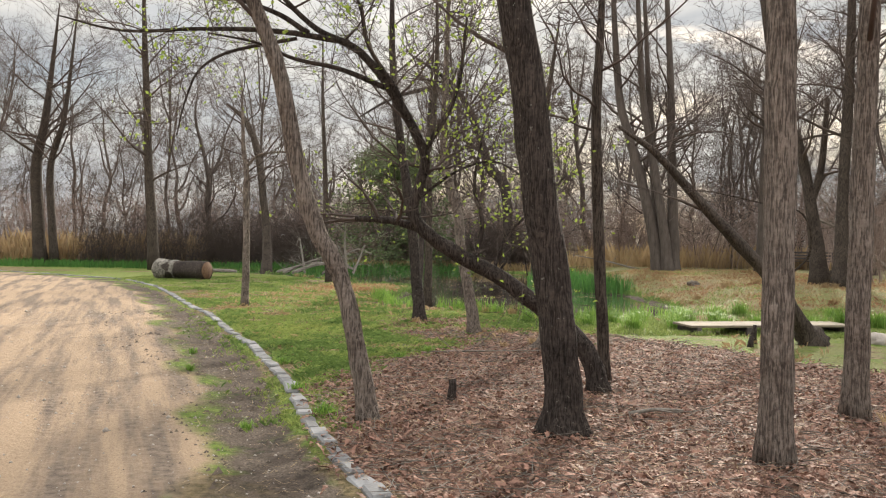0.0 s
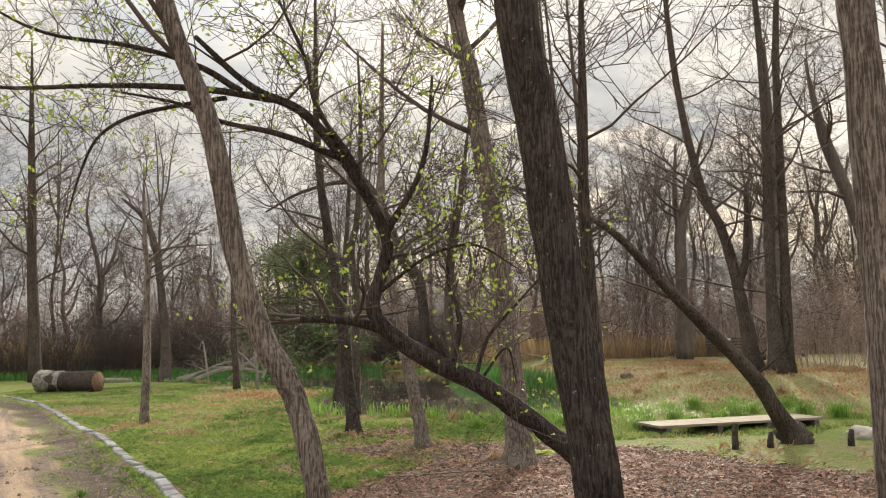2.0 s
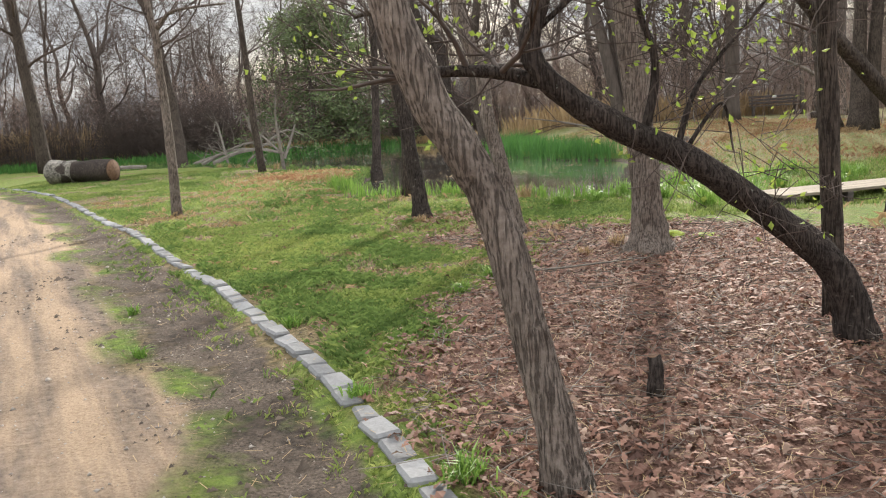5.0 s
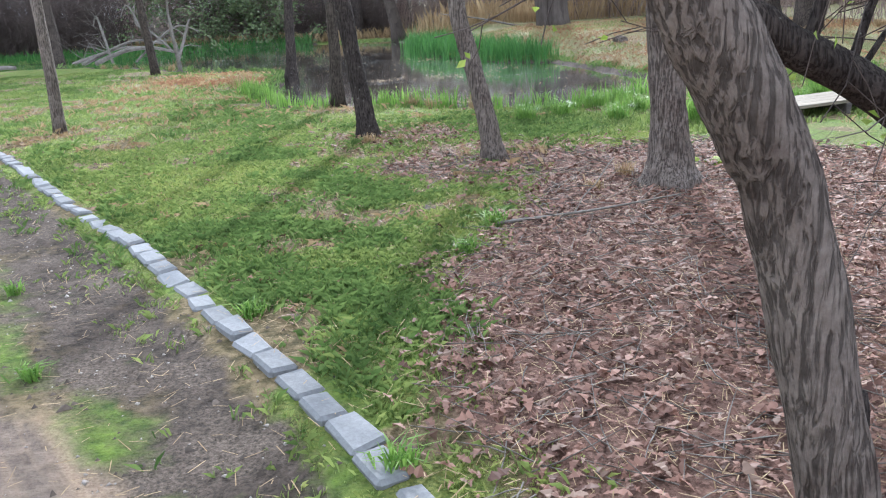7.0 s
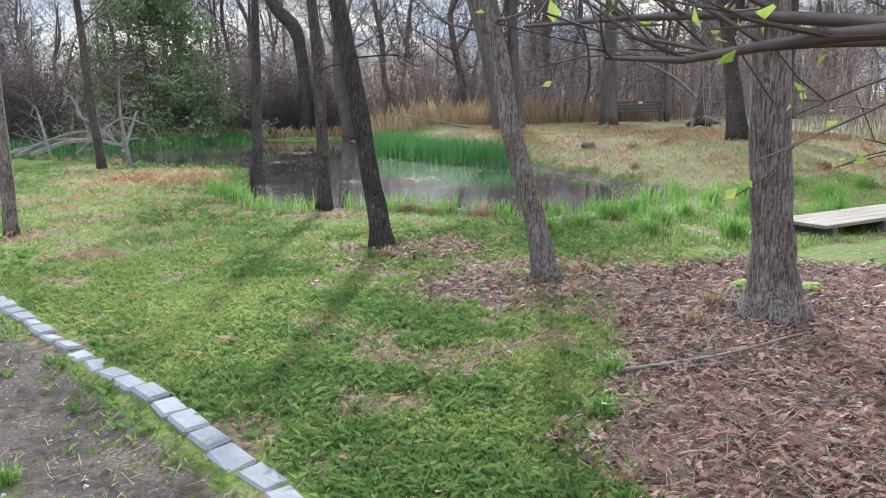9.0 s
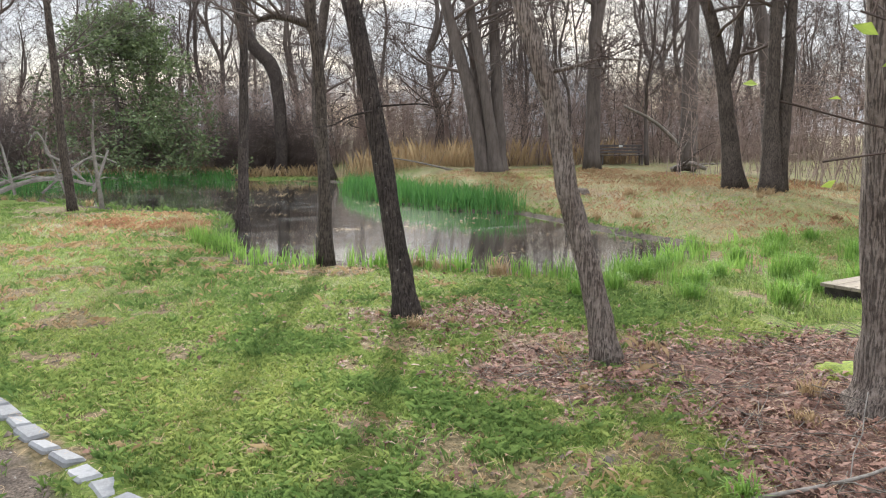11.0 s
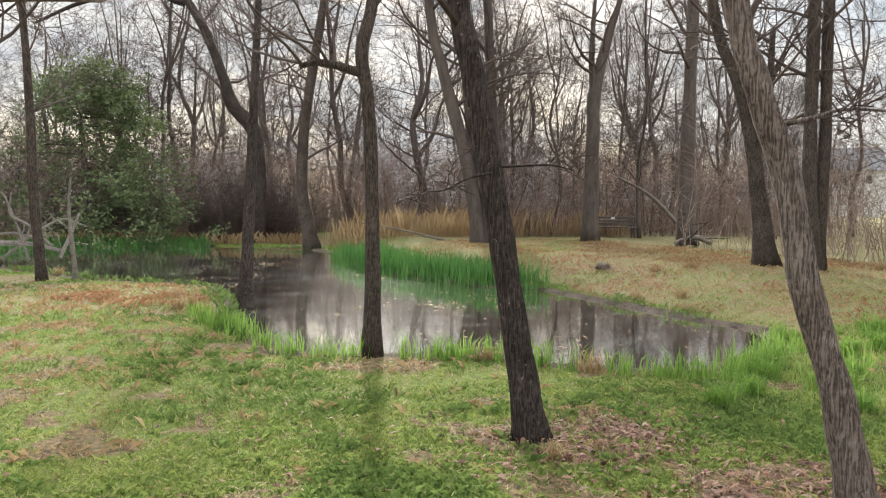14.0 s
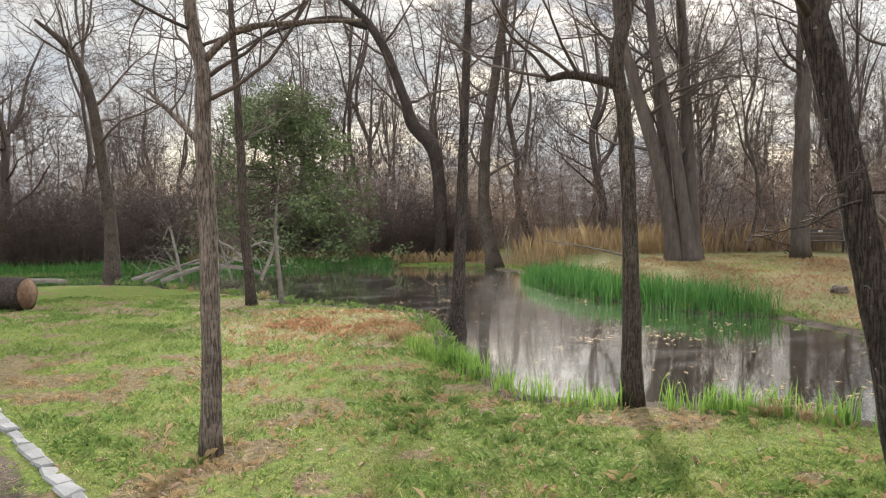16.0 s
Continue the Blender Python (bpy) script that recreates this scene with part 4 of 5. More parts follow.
def plant_forest():
    rng = random.Random(7)
    models = forest_models()
    spots = []
    tries = 0
    while len(spots) < 130 and tries < 9000:
        tries += 1
        x, y = rng.uniform(-50, 62), 42 + 42 * rng.random() ** 1.4
        near = 44.5 + 0.02 * abs(x)
        if x > 13:
            near = 37 - 0.12 * (x - 13)
            y = rng.uniform(26, 72)
        if y < near or (-10 < x < 4 and y < 48) or any((x - a) ** 2 + (y - b) ** 2 < 6.0 for a, b in spots):
            continue
        if x < -18 and y < 54:
            continue
        spots.append((x, y))
    for x, y in ((13.5, 8.0), (16, 14), (19, 20), (15, 2), (22, 27), (18.5, 9.5), (14.5, 18), (24, 16)):
        spots.append((x, y))
    for i, (x, y) in enumerate(spots):
        s = rng.uniform(0.65, 1.15)
        m = Matrix.Translation((x, y, ground_z(x, y) - 0.03)) @ Matrix.Rotation(rng.uniform(0, 6.28), 4, "Z") @ Matrix.Diagonal((s, s, s * rng.uniform(0.85, 1.1), 1))
        if i < len(models):
            models[i].matrix_basis = m
            models[i]["group"] = "woods behind the pond"
        else:
            copy_thing(models[i % len(models)], m)


plant_forest()


def thicket(name, label, boxes, count, mat, tall, seed, thick=0.008, forks=3):
    """Brush: many thin stems that fork near the top."""
    rng = random.Random(seed)
    g = Geo()
    for x0, x1, y0, y1, share in boxes:
        n = int(count * share)
        xs, ys = np.array([rng.uniform(x0, x1) for k in range(n)]), np.array([rng.uniform(y0, y1) for k in range(n)])
        away, floor = pond_distance(xs, ys), height(xs, ys)
        for k in range(n):
            x, y, z = float(xs[k]), float(ys[k]), float(floor[k])
            if away[k] < 0.3:
                continue
            h = tall[0] + (tall[1] - tall[0]) * rng.random() ** 2.2
            path = wander(rng, (x, y, z - 0.03), (rng.uniform(-0.35, 0.35), rng.uniform(-0.35, 0.35), 1), h, 3, 0.16)
            g.tube(path, [thick * 1.3, thick, thick * 0.8, thick * 0.4], 3)
            for f in range(forks):
                i = rng.choice((1, 2, 2))
                p = path[i].lerp(path[i + 1], rng.random())
                g.tube(wander(rng, p, (rng.uniform(-1, 1), rng.uniform(-1, 1), rng.uniform(-0.1, 1.0)), h * rng.uniform(0.2, 0.5), 1, 0.2), [thick * 0.7, thick * 0.35], 3)
    return tagged(new(name, g.mesh(name, mat, False)), label, "brush", kind="stuff")


thicket("brush", "dense bare reddish-brown brush behind the pond", [(-45, -9, 44.5, 52, 0.3), (-9, 14, 45, 51, 0.32), (12, 34, 38.5, 48, 0.3), (13, 22, 4, 30, 0.08)], 9500, BRUSH, (0.7, 4.6), 3, 0.0095, 9)

thicket("saplings", "slender bare saplings with fine twigs among the brush", [(-45, -8, 44.5, 60, 0.34), (-8, 14, 45, 60, 0.3), (12, 36, 38.5, 56, 0.36)], 1000, BARK_FAR, (2.5, 8.5), 4, 0.015, 13)
thicket("brush", "tangled grey-brown brush along the far shore", [(-13, -7, 41.5, 44.5, 0.5), (0.6, 5, 43.2, 45, 0.25), (-20, -13, 41, 44, 0.25)], 3000, TWIG, (0.6, 3.2), 6, 0.009, 9)


def scatter(seed, n, x0, x1, y0, y1, keep):
    r = np.random.default_rng(seed)
    x, y = r.uniform(x0, x1, n), r.uniform(y0, y1, n)
    k = keep(x, y)
    ok = r.random(n) < k
    return np.stack([x[ok], y[ok], r.uniform(0.7, 1.25, ok.sum())], 1)


blades("dry_reeds", "tall tan dry reeds beyond the track's bend", scatter(5, 12000, -48, -13, 42.5, 48, lambda x, y: smooth(0.6, 1.5, pond_distance(x, y)) * smooth(-0.6, 0.2, wobble(x, y, 0.25))), STRAW, (0.8, 2.0), 0.012, 0.35, 5, "reeds", 2)
blades("dry_reeds", "tan dry reeds behind the tree clump", scatter(6, 6000, 5.0, 19, 38.5, 43, lambda x, y: smooth(0.6, 1.5, pond_distance(x, y)) * smooth(-0.5, 0.3, wobble(x, y, 0.4))), STRAW, (0.4, 1.3), 0.009, 0.35, 6, "reeds", 2)
blades("dry_reeds", "low tan dead grass along the far shore", scatter(7, 7000, -14, 5.5, 42.3, 45, lambda x, y: smooth(0.3, 1.0, pond_distance(x, y))), STRAW, (0.15, 0.6), 0.012, 0.6, 7, "reeds", 2)


# ---- pond plants ----
def reed_bed(x, y):
    """Where the iris bed stands in the pond."""
    d = pond_distance(x, y)
    return smooth(-0.4, -0.1, d) * smooth(1.7, 1.0, d) * smooth(23.8, 24.6, y) * smooth(34.5, 33.0, y) * smooth(6.1, 5.3, x) * (x > 2.8)


blades("iris_bed", "dense bright green iris bed in the pond", scatter(11, 17000, 2.6, 7.8, 23.5, 34, reed_bed), IRIS, (0.35, 0.72), 0.011, 0.45, 11, "iris", 3)
blades("iris_bed", "green iris band along the far shore", scatter(12, 16000, -16, 1, 39.5, 44, lambda x, y: smooth(-0.9, -0.3, pond_distance(x, y)) * (1 - smooth(0.6, 1.2, pond_distance(x, y)))), IRIS, (0.25, 0.5), 0.014, 0.35, 12, "iris", 2)
blades("iris_bed", "green iris band along the track's far bend", scatter(13, 9000, -24, -9, 38, 43.5, lambda x, y: smooth(0.0, 0.5, pond_distance(x, y))), IRIS, (0.18, 0.42), 0.015, 0.4, 13, "iris", 2)
# clumps along the near shore
CLUMPS = [(-1.75, 21.2), (-1.6, 20.4), (-1.9, 22.3), (-1.65, 19.9), (-1.0, 18.4), (-1.5, 19.2), (-0.05, 18.0), (0.5, 17.7), (1.1, 17.2), (1.7, 16.4), (2.3, 15.9), (2.8, 15.9), (3.4, 16.1), (4.0, 16.5), (4.6, 16.7), (3.0, 15.0), (4.4, 15.6), (5.9, 17.4), (-1.7, 20.9), (-1.55, 20.65), (-1.85, 21.6), (-1.3, 18.75), (-0.65, 18.3), (0.25, 17.85), (0.8, 17.55), (1.4, 16.85), (2.05, 16.1), (2.55, 15.7), (3.1, 16.2), (3.7, 16.5), (4.3, 16.9), (5.1, 17.4)]


def iris_clump(i, x, y, rng):
    n = rng.randint(30, 95)
    spots = np.array([(x + rng.gauss(0, 0.11), y + rng.gauss(0, 0.09), rng.uniform(0.6, 1.2)) for k in range(n)])
    ob = blades("iris_clump", "upright green iris blades at the pond's edge", spots, IRIS_NEAR, (0.12, 0.4), 0.0085, 0.5, 200 + i, "iris", 3)
    ob["group"] = "iris clumps on the shore"


rng_iris = random.Random(5)
for i, (x, y) in enumerate(CLUMPS):
    iris_clump(i, x, y, rng_iris)


# ---- lawn ----
def lawn_keep(x, y):
    r = regions(x, y)
    bare = bareness(x, y)
    return np.clip((1 - r["litter"]) * (1 - 0.85 * np.clip(r["mud"] * 1.6, 0, 1)) * (1 - r["road"]) * (1 - 0.75 * r["dry"]) * (1 - 0.9 * bare) * smooth(0.02, 0.12 + 0.35 * (y < 20.5), pond_distance(x, y)) * (1 - smooth(0.15, 0.1, np.abs(kerb_side(x, y)))), 0, 1)


def lawn_tint(x, y, which):
    """Shares of the lawn that are fresh green, deep green and yellow-green."""
    m = 0.5 * mottle(x, y, 1.1, 21) + 0.5 * mottle(x, y, 0.4, 22)
    deep, lime = smooth(0.58, 0.68, m), smooth(0.42, 0.32, m)
    return {"deep": deep, "lime": lime, "fresh": 1 - 0.8 * deep - 0.8 * lime}[which]


for which, mat, tall in (("fresh", GRASS, (0.025, 0.07)), ("deep", GRASS_DEEP, (0.03, 0.09)), ("lime", GRASS_LIME, (0.015, 0.05))):
    blades("lawn_grass", "short mixed spring grass with bare patches", scatter(21 + len(which), 130000, -6.5, 2.5, 6.0, 17.0, lambda x, y: lawn_keep(x, y) * lawn_tint(x, y, which) * smooth(-0.85, 0.0, kerb_side(x, y)) ** 1.5 * smooth(17.2, 11.0, y)), mat, tall, 0.0034, 1.1, 31 + len(which), "grass", 2, 6, 0.035)
    blades("lawn_grass", "short mixed spring grass on the far lawn", scatter(51 + len(which), 100000, -12, 3, 11.0, 31.0, lambda x, y: lawn_keep(x, y) * lawn_tint(x, y, which) * smooth(-0.6, 0.0, kerb_side(x, y)) * smooth(11.0, 16.5, y)), mat, tall, 0.0058, 1.0, 61 + len(which), "grass", 2, 3, 0.05)
blades("marsh_grass", "lush green marsh grass beside the boardwalk", scatter(23, 22000, 1.2, 9.0, 13.0, 17.8, lambda x, y: smooth(0.05, 0.3, pond_distance(x, y)) * smooth(0.3, 0.55, mottle(x, y, 0.7, 11)) * smooth(1.4, 2.6, x)), GRASS, (0.04, 0.11), 0.006, 0.9, 23, "grass", 3, 3, 0.06)


def clump_spots(seed, n, keep, box, per, radius):
    """Close groups of spots, so that blades stand in tufts."""
    r = np.random.default_rng(seed)
    at = scatter(seed, n, *box, keep)
    at[:, 2] *= r.uniform(0.6, 1.3, len(at))
    many = np.repeat(at, per, axis=0)
    many[:, 0] += r.normal(0, radius, len(many))
    many[:, 1] += r.normal(0, radius, len(many))
    return many


blades("lawn_tufts", "taller dark green tufts standing in the lawn", clump_spots(71, 3600, lambda x, y: lawn_keep(x, y) * smooth(0.42, 0.7, mottle(x, y, 1.3, 41)) * smooth(-0.1, 0.25, kerb_side(x, y)), (-7.0, 2.2, 7.0, 19.0), 26, 0.035), GRASS_DEEP, (0.03, 0.09), 0.0034, 1.2, 72, "grass", 2)
blades("lawn_tufts", "yellowed straw tufts standing in the lawn", clump_spots(73, 2600, lambda x, y: smooth(0.05, 0.3, kerb_side(x, y)) * (1 - regions(x, y)["litter"]) * (0.15 + bareness(x, y)) * smooth(0.3, 0.6, pond_distance(x, y)), (-7.0, 2.2, 7.0, 22.0), 14, 0.05), STRAW, (0.025, 0.08), 0.0026, 1.5, 74, "grass", 2)
blades("verge_weeds", "low weeds and grass sprouting beside the kerb", clump_spots(75, 900, lambda x, y: smooth(-0.95, -0.15, kerb_side(x, y)) ** 2 * (kerb_side(x, y) < -0.08) * smooth(0.45, 0.7, mottle(x, y, 0.6, 43)), (-7.0, 2.0, 2.5, 17.0), 34, 0.045), GRASS, (0.02, 0.075), 0.0038, 1.3, 76, "grass", 2)


def tussock(name, i, x, y, size, rng):
    """A domed tuft of fine arching blades."""
    n = int(170 * size)
    spots = np.array([(x + rng.gauss(0, 0.07) * size, y + rng.gauss(0, 0.07) * size, rng.uniform(0.75, 1.15)) for k in range(n)])
    ob = blades(name, "domed tussock of fresh green marsh grass", spots, IRIS_NEAR, (0.22 * size, 0.38 * size), 0.0055, 1.25, 400 + i, "grass", 3)
    ob["group"] = "marsh tussocks"


def dry_tuft(i, x, y, size, rng):
    """A bleached tuft of last year's grass."""
    n = int(110 * size)
    spots = np.array([(x + rng.gauss(0, 0.05) * size, y + rng.gauss(0, 0.05) * size, rng.uniform(0.6, 1.2)) for k in range(n)])
    ob = blades("dry_tuft", "bleached tuft of dead grass near the pond", spots, STRAW, (0.14 * size, 0.3 * size), 0.005, 1.4, 700 + i, "grass", 3)
    ob["group"] = "dead grass tufts"


rng_dry = random.Random(9)
for i in range(46):
    if i < 16:
        x, y = rng_dry.uniform(6.2, 13), rng_dry.uniform(18, 34)
    elif i < 34:
        a, c = rng_dry.choice((((-1.9, 22.6), (-1.6, 26.2)), ((-1.9, 27.9), (-4.6, 30.8)), ((-4.9, 31.2), (-7.2, 34.4)), ((5.95, 18.6), (5.95, 24.0)), ((0.5, 17.6), (1.8, 16.2))))
        k = rng_dry.random()
        x, y = a[0] + (c[0] - a[0]) * k + rng_dry.uniform(-0.25, 0.25), a[1] + (c[1] - a[1]) * k
    else:
        a = rng_dry.uniform(0, 6.28)
        cx, cy, rr = rng_dry.choice(((-4.5, 17.5, 0.28), (0.62, 12.6, 0.5), (1.3, 11.0, 0.45), (3.65, 6.85, 0.4), (-0.4, 14.6, 0.4)))
        x, y = cx + rr * math.cos(a), cy + rr * math.sin(a)
    dry_tuft(i, x, y, rng_dry.uniform(0.6, 1.3) * (0.6 if i >= 34 else 1.0), rng_dry)


rng_tuft = random.Random(8)
TUFTS = [(2.6, 14.3), (3.2, 14.9), (3.8, 15.3), (4.6, 15.0), (5.3, 15.4), (4.2, 14.2), (3.3, 13.7), (2.2, 15.1), (6.0, 15.0), (6.6, 15.7), (5.7, 16.4), (7.2, 16.2), (4.9, 16.2), (7.8, 15.4), (3.4, 16.0), (6.4, 17.0), (7.4, 17.3), (8.2, 16.6), (2.9, 15.6), (5.2, 14.4), (1.6, 14.9), (6.9, 14.6), (8.4, 15.2)]
for i, (x, y) in enumerate(TUFTS):
    tussock("grass_tussock", i, x, y, rng_tuft.uniform(0.8, 1.4), rng_tuft)
for i, (x, y, s) in enumerate(((-0.98, 6.55, 0.5), (-1.42, 7.62, 0.45), (-1.9, 9.25, 0.4), (-0.55, 9.9, 0.45), (-0.2, 10.4, 0.45), (-2.9, 8.9, 0.35), (-3.3, 10.2, 0.35), (-1.55, 6.2, 0.3))):
    tussock("grass_tuft", 60 + i, x, y, s, rng_tuft)


blades("meadow_grass", "dry straw and green meadow grass across the pond", scatter(24, 16000, 5.0, 15.0, 15.0, 36.0, lambda x, y: 0.9 * smooth(0.05, 0.3, pond_distance(x, y))), STRAW, (0.03, 0.1), 0.006, 1.1, 24, "grass", 2, 2, 0.08)
blades("meadow_grass", "green and yellow moss and grass on the dry bank", scatter(26, 22000, 5.0, 15.0, 16.0, 36.0, lambda x, y: smooth(0.0, 0.2, pond_distance(x, y)) * np.maximum(0.55 * smooth(0.6, 0.8, mottle(x, y, 1.6, 5)), smooth(0.6, 0.1, pond_distance(x, y)))), GRASS, (0.03, 0.1), 0.008, 1.0, 26, "grass", 2, 2, 0.08)
blades("rust_grass", "rusty brown dead grass beside the pond", scatter(27, 9000, -6.0, -0.9, 22.3, 28.5, lambda x, y: smooth(1.3, 0.5, np.hypot((x + 2.8) / 2.0, (y - 25.0) / 1.7)) * smooth(0.35, 0.6, mottle(x, y, 0.6, 8)) * smooth(0.05, 0.3, pond_distance(x, y))), RUST, (0.04, 0.13), 0.006, 1.2, 27, "grass", 2, 2, 0.05)
blades("meadow_grass", "brown dead grass patches on the dry bank", scatter(28, 12000, 5.5, 15.0, 17.5, 36.0, lambda x, y: smooth(0.2, 0.5, pond_distance(x, y)) * smooth(0.45, 0.65, mottle(x, y, 1.1, 15))), RUST, (0.03, 0.12), 0.007, 1.1, 28, "grass", 2, 2, 0.08)
blades("bank_fringe", "ragged green grass fringe along the pond bank", scatter(29, 60000, -13.0, 6.6, 19.5, 43.5, lambda x, y: smooth(-0.12, 0.0, pond_distance(x, y)) * smooth(0.4, 0.15, pond_distance(x, y)) * (0.25 + 0.75 * smooth(0.3, 0.6, mottle(x, y, 0.7, 31)))), GRASS_DEEP, (0.07, 0.2), 0.006, 0.9, 29, "grass", 2, 3, 0.05)
blades("straw_grass", "pale straw round the lawn trees", scatter(25, 5000, -5.0, 5.5, 10.0, 27.0, lambda x, y: np.clip(regions(x, y)["dry"] * 1.2 + 0.9 * smooth(0.5, 0.15, np.hypot(x + 4.5, y - 17.4)) + 0.9 * smooth(0.7, 0.2, np.hypot(x - 0.65, y - 12.6)), 0, 1) * smooth(0.05, 0.3, pond_distance(x, y))), STRAW, (0.05, 0.16), 0.004, 1.2, 25, "grass", 2, 3, 0.05)


# ---- leaf litter ----
def oak_leaf(size, curl, rng):
    """A lobed dead leaf, curled: outline points round a middle rib."""
    out = []
    prof = [(0.0, 0.015), (0.16, 0.09), (0.26, 0.05), (0.42, 0.17), (0.53, 0.08), (0.7, 0.19), (0.82, 0.09), (0.92, 0.1), (1.0, 0.01)]
    for u, w in prof:
        out.append((u, w * rng.uniform(0.7, 1.35)))
    v, f = [], []
    for u, w in out:
        z = curl * math.sin(u * 3.0) * 0.25
        v.append(((u - 0.5) * size, w * size, (z + abs(w) * curl * 1.1) * size))
    for u, w in out:
        z = curl * math.sin(u * 3.0) * 0.25
        v.append(((u - 0.5) * size, -w * size, (z + abs(w) * curl * 0.8) * size))
    n = len(out)
    for i in range(n - 1):
        f.append([i, i + 1, n + i + 1, n + i])
    return v, f


def litter_keep(x, y):
    return np.clip(regions(x, y)["litter"] * 1.1, 0, 1)


def build_litter():
    rng = random.Random(31)
    spots = scatter(31, 56000, -2.2, 6.0, 2.5, 15.2, litter_keep)
    stray = scatter(32, 7000, -5.5, 3.0, 6.5, 18.0, lambda x, y: 0.5 * smooth(0.0, 0.4, kerb_side(x, y)) * (0.2 + bareness(x, y)) * smooth(0.2, 0.6, pond_distance(x, y)))
    shapes = [oak_leaf(rng.uniform(0.04, 0.092), rng.uniform(0.15, 0.95), rng) for k in range(12)]
    single = [mesh_from("leaf", v, f, DEAD_LEAF, False) for v, f in shapes]
    spots = np.concatenate([spots, stray])
    zs = height(spots[:, 0], spots[:, 1])
    near = [i for i in range(len(spots)) if 7.0 < spots[i, 1] < 9.4 and kerb_side(spots[i, 0], spots[i, 1]) < 1.9]
    chosen = set(near[:300])
    root = None
    V, F = [], []
    PV, PF = [], []
    placed = []
    for i, (x, y, s) in enumerate(spots):
        m = Matrix.Translation((x, y, zs[i] + 0.008 + rng.random() * 0.02)) @ Euler((rng.gauss(0, 0.35), rng.gauss(0, 0.35), rng.uniform(0, 6.28))).to_matrix().to_4x4() @ Matrix.Scale(s, 4)
        k = i % len(shapes)
        if i in chosen:
            placed.append((k, m))
            continue
        tv, tf = (PV, PF) if i % 7 == 0 else (V, F)
        b = len(tv)
        tv += [m @ Vector(p) for p in shapes[k][0]]
        tf += [[b + q for q in face] for face in shapes[k][1]]
    litter = tagged(new("leaf_litter", mesh_from("leaf_litter", V, F, DEAD_LEAF, False)), "reddish-brown dead oak leaves covering the ground", "leaves", kind="stuff")
    tagged(new("leaf_litter", mesh_from("leaf_litter", PV, PF, PALE_LEAF, False)), "pale tan dead leaves scattered over the ground", "leaves", kind="stuff")
    for k, m in placed:
        ob = new("leaf", single[k])
        ob.parent = litter
        ob.matrix_basis = m
    g = Geo()
    for x, y, s in scatter(33, 4200, -1.5, 5.0, 4.0, 12.8, lambda x, y: regions(x, y)["litter"] > 0.5):
        x, y = float(x), float(y)
        l = rng.uniform(0.1, 0.5)
        a = rng.uniform(0, 6.28)
        p = Vector((x, y, 0.022))
        g.tube(wander(rng, p, (math.cos(a), math.sin(a), rng.uniform(-0.02, 0.1)), l, 3, 0.15), [0.0035, 0.003, 0.0025, 0.0015], 3)
    tagged(new("fallen_twigs", g.mesh("fallen_twigs", DEADWOOD)), "thin bleached twigs strewn over dead leaves", "twigs", kind="stuff")


build_litter()


# ---- things ----
def lying_log():
    rng = random.Random(51)
    ob = thing("cut_log", (-9.68, 28.9, ground_z(-9.68, 28.9)), "thick cut log with flaking bark lying on grass", "log")
    g = Geo()
    a, b = Vector((-1.15, 0.42, 0.33)), Vector((0.9, -0.36, 0.33))
    path = [a.lerp(b, i / 8) for i in range(9)]
    g.tube(path, [0.34] * 9, 24, 0.12, rng)
    part("log_body", g.mesh("log_body", BARK_DARK), ob)
    s = Geo()
    s.tube([a.lerp(b, -0.01 + 0.07 * i) for i in range(7)], [0.36, 0.365, 0.36, 0.37, 0.36, 0.365, 0.35], 22, 0.2, rng)
    part("loose_bark", s.mesh("loose_bark", FLAKY), ob, "mottled grey flaking bark")
    c = Geo()
    d = (b - a).normalized()
    c.tube([b + d * 0.001, b + d * 0.02], [0.31, 0.3], 20, 0.05, rng)
    part("cut_face", c.mesh("cut_face", CUT_WOOD), ob, "brown sawn end grain")


def fallen_branch(name, points, r0, r1, label, mat, twigs=3, seed=1):
    rng = random.Random(seed)
    p0 = Vector(points[0])
    ob = thing(name, p0, label, "branch")
    g = Geo()
    path = [Vector(p) - p0 for p in catmull(points, 5)]
    m = len(path) - 1
    g.tube(path, [r0 + (r1 - r0) * i / m for i in range(m + 1)], 8, 0.15, rng)
    part("bough", g.mesh("bough", mat), ob)
    for k in range(twigs):
        i = rng.randint(1, m - 1)
        h = Geo()
        grow(h, rng, path[i], Vector((rng.uniform(-1, 1), rng.uniform(-1, 1), rng.uniform(0.2, 1))), 0.5 + 8 * r0, max(r1 * 0.6, 0.004), 1, None, 0.03, 0.3, 0.9, (2, 2))
        part("twig", h.mesh("twig", mat), ob)


def boardwalk():
    ob = thing("boardwalk", (4.2, 13.3, 0.0), "low pale plank footbridge over marshy ground", "boardwalk")
    turn = math.atan2(0.55, 3.0)
    for k in range(4):
        me = box_mesh("plank", (3.1, 0.165, 0.04), BOARD, 0.004, (1.55, 0.09 + 0.175 * k, 0.12))
        o = part("plank", me, ob)
        o.rotation_euler = (0, 0, turn)
    for k in range(4):
        me = box_mesh("joist", (0.09, 0.72, 0.14), BENCH_WOOD, 0.004, (0.15 + 0.93 * k, 0.35, 0.03))
        o = part("joist", me, ob)
        o.rotation_euler = (0, 0, turn)


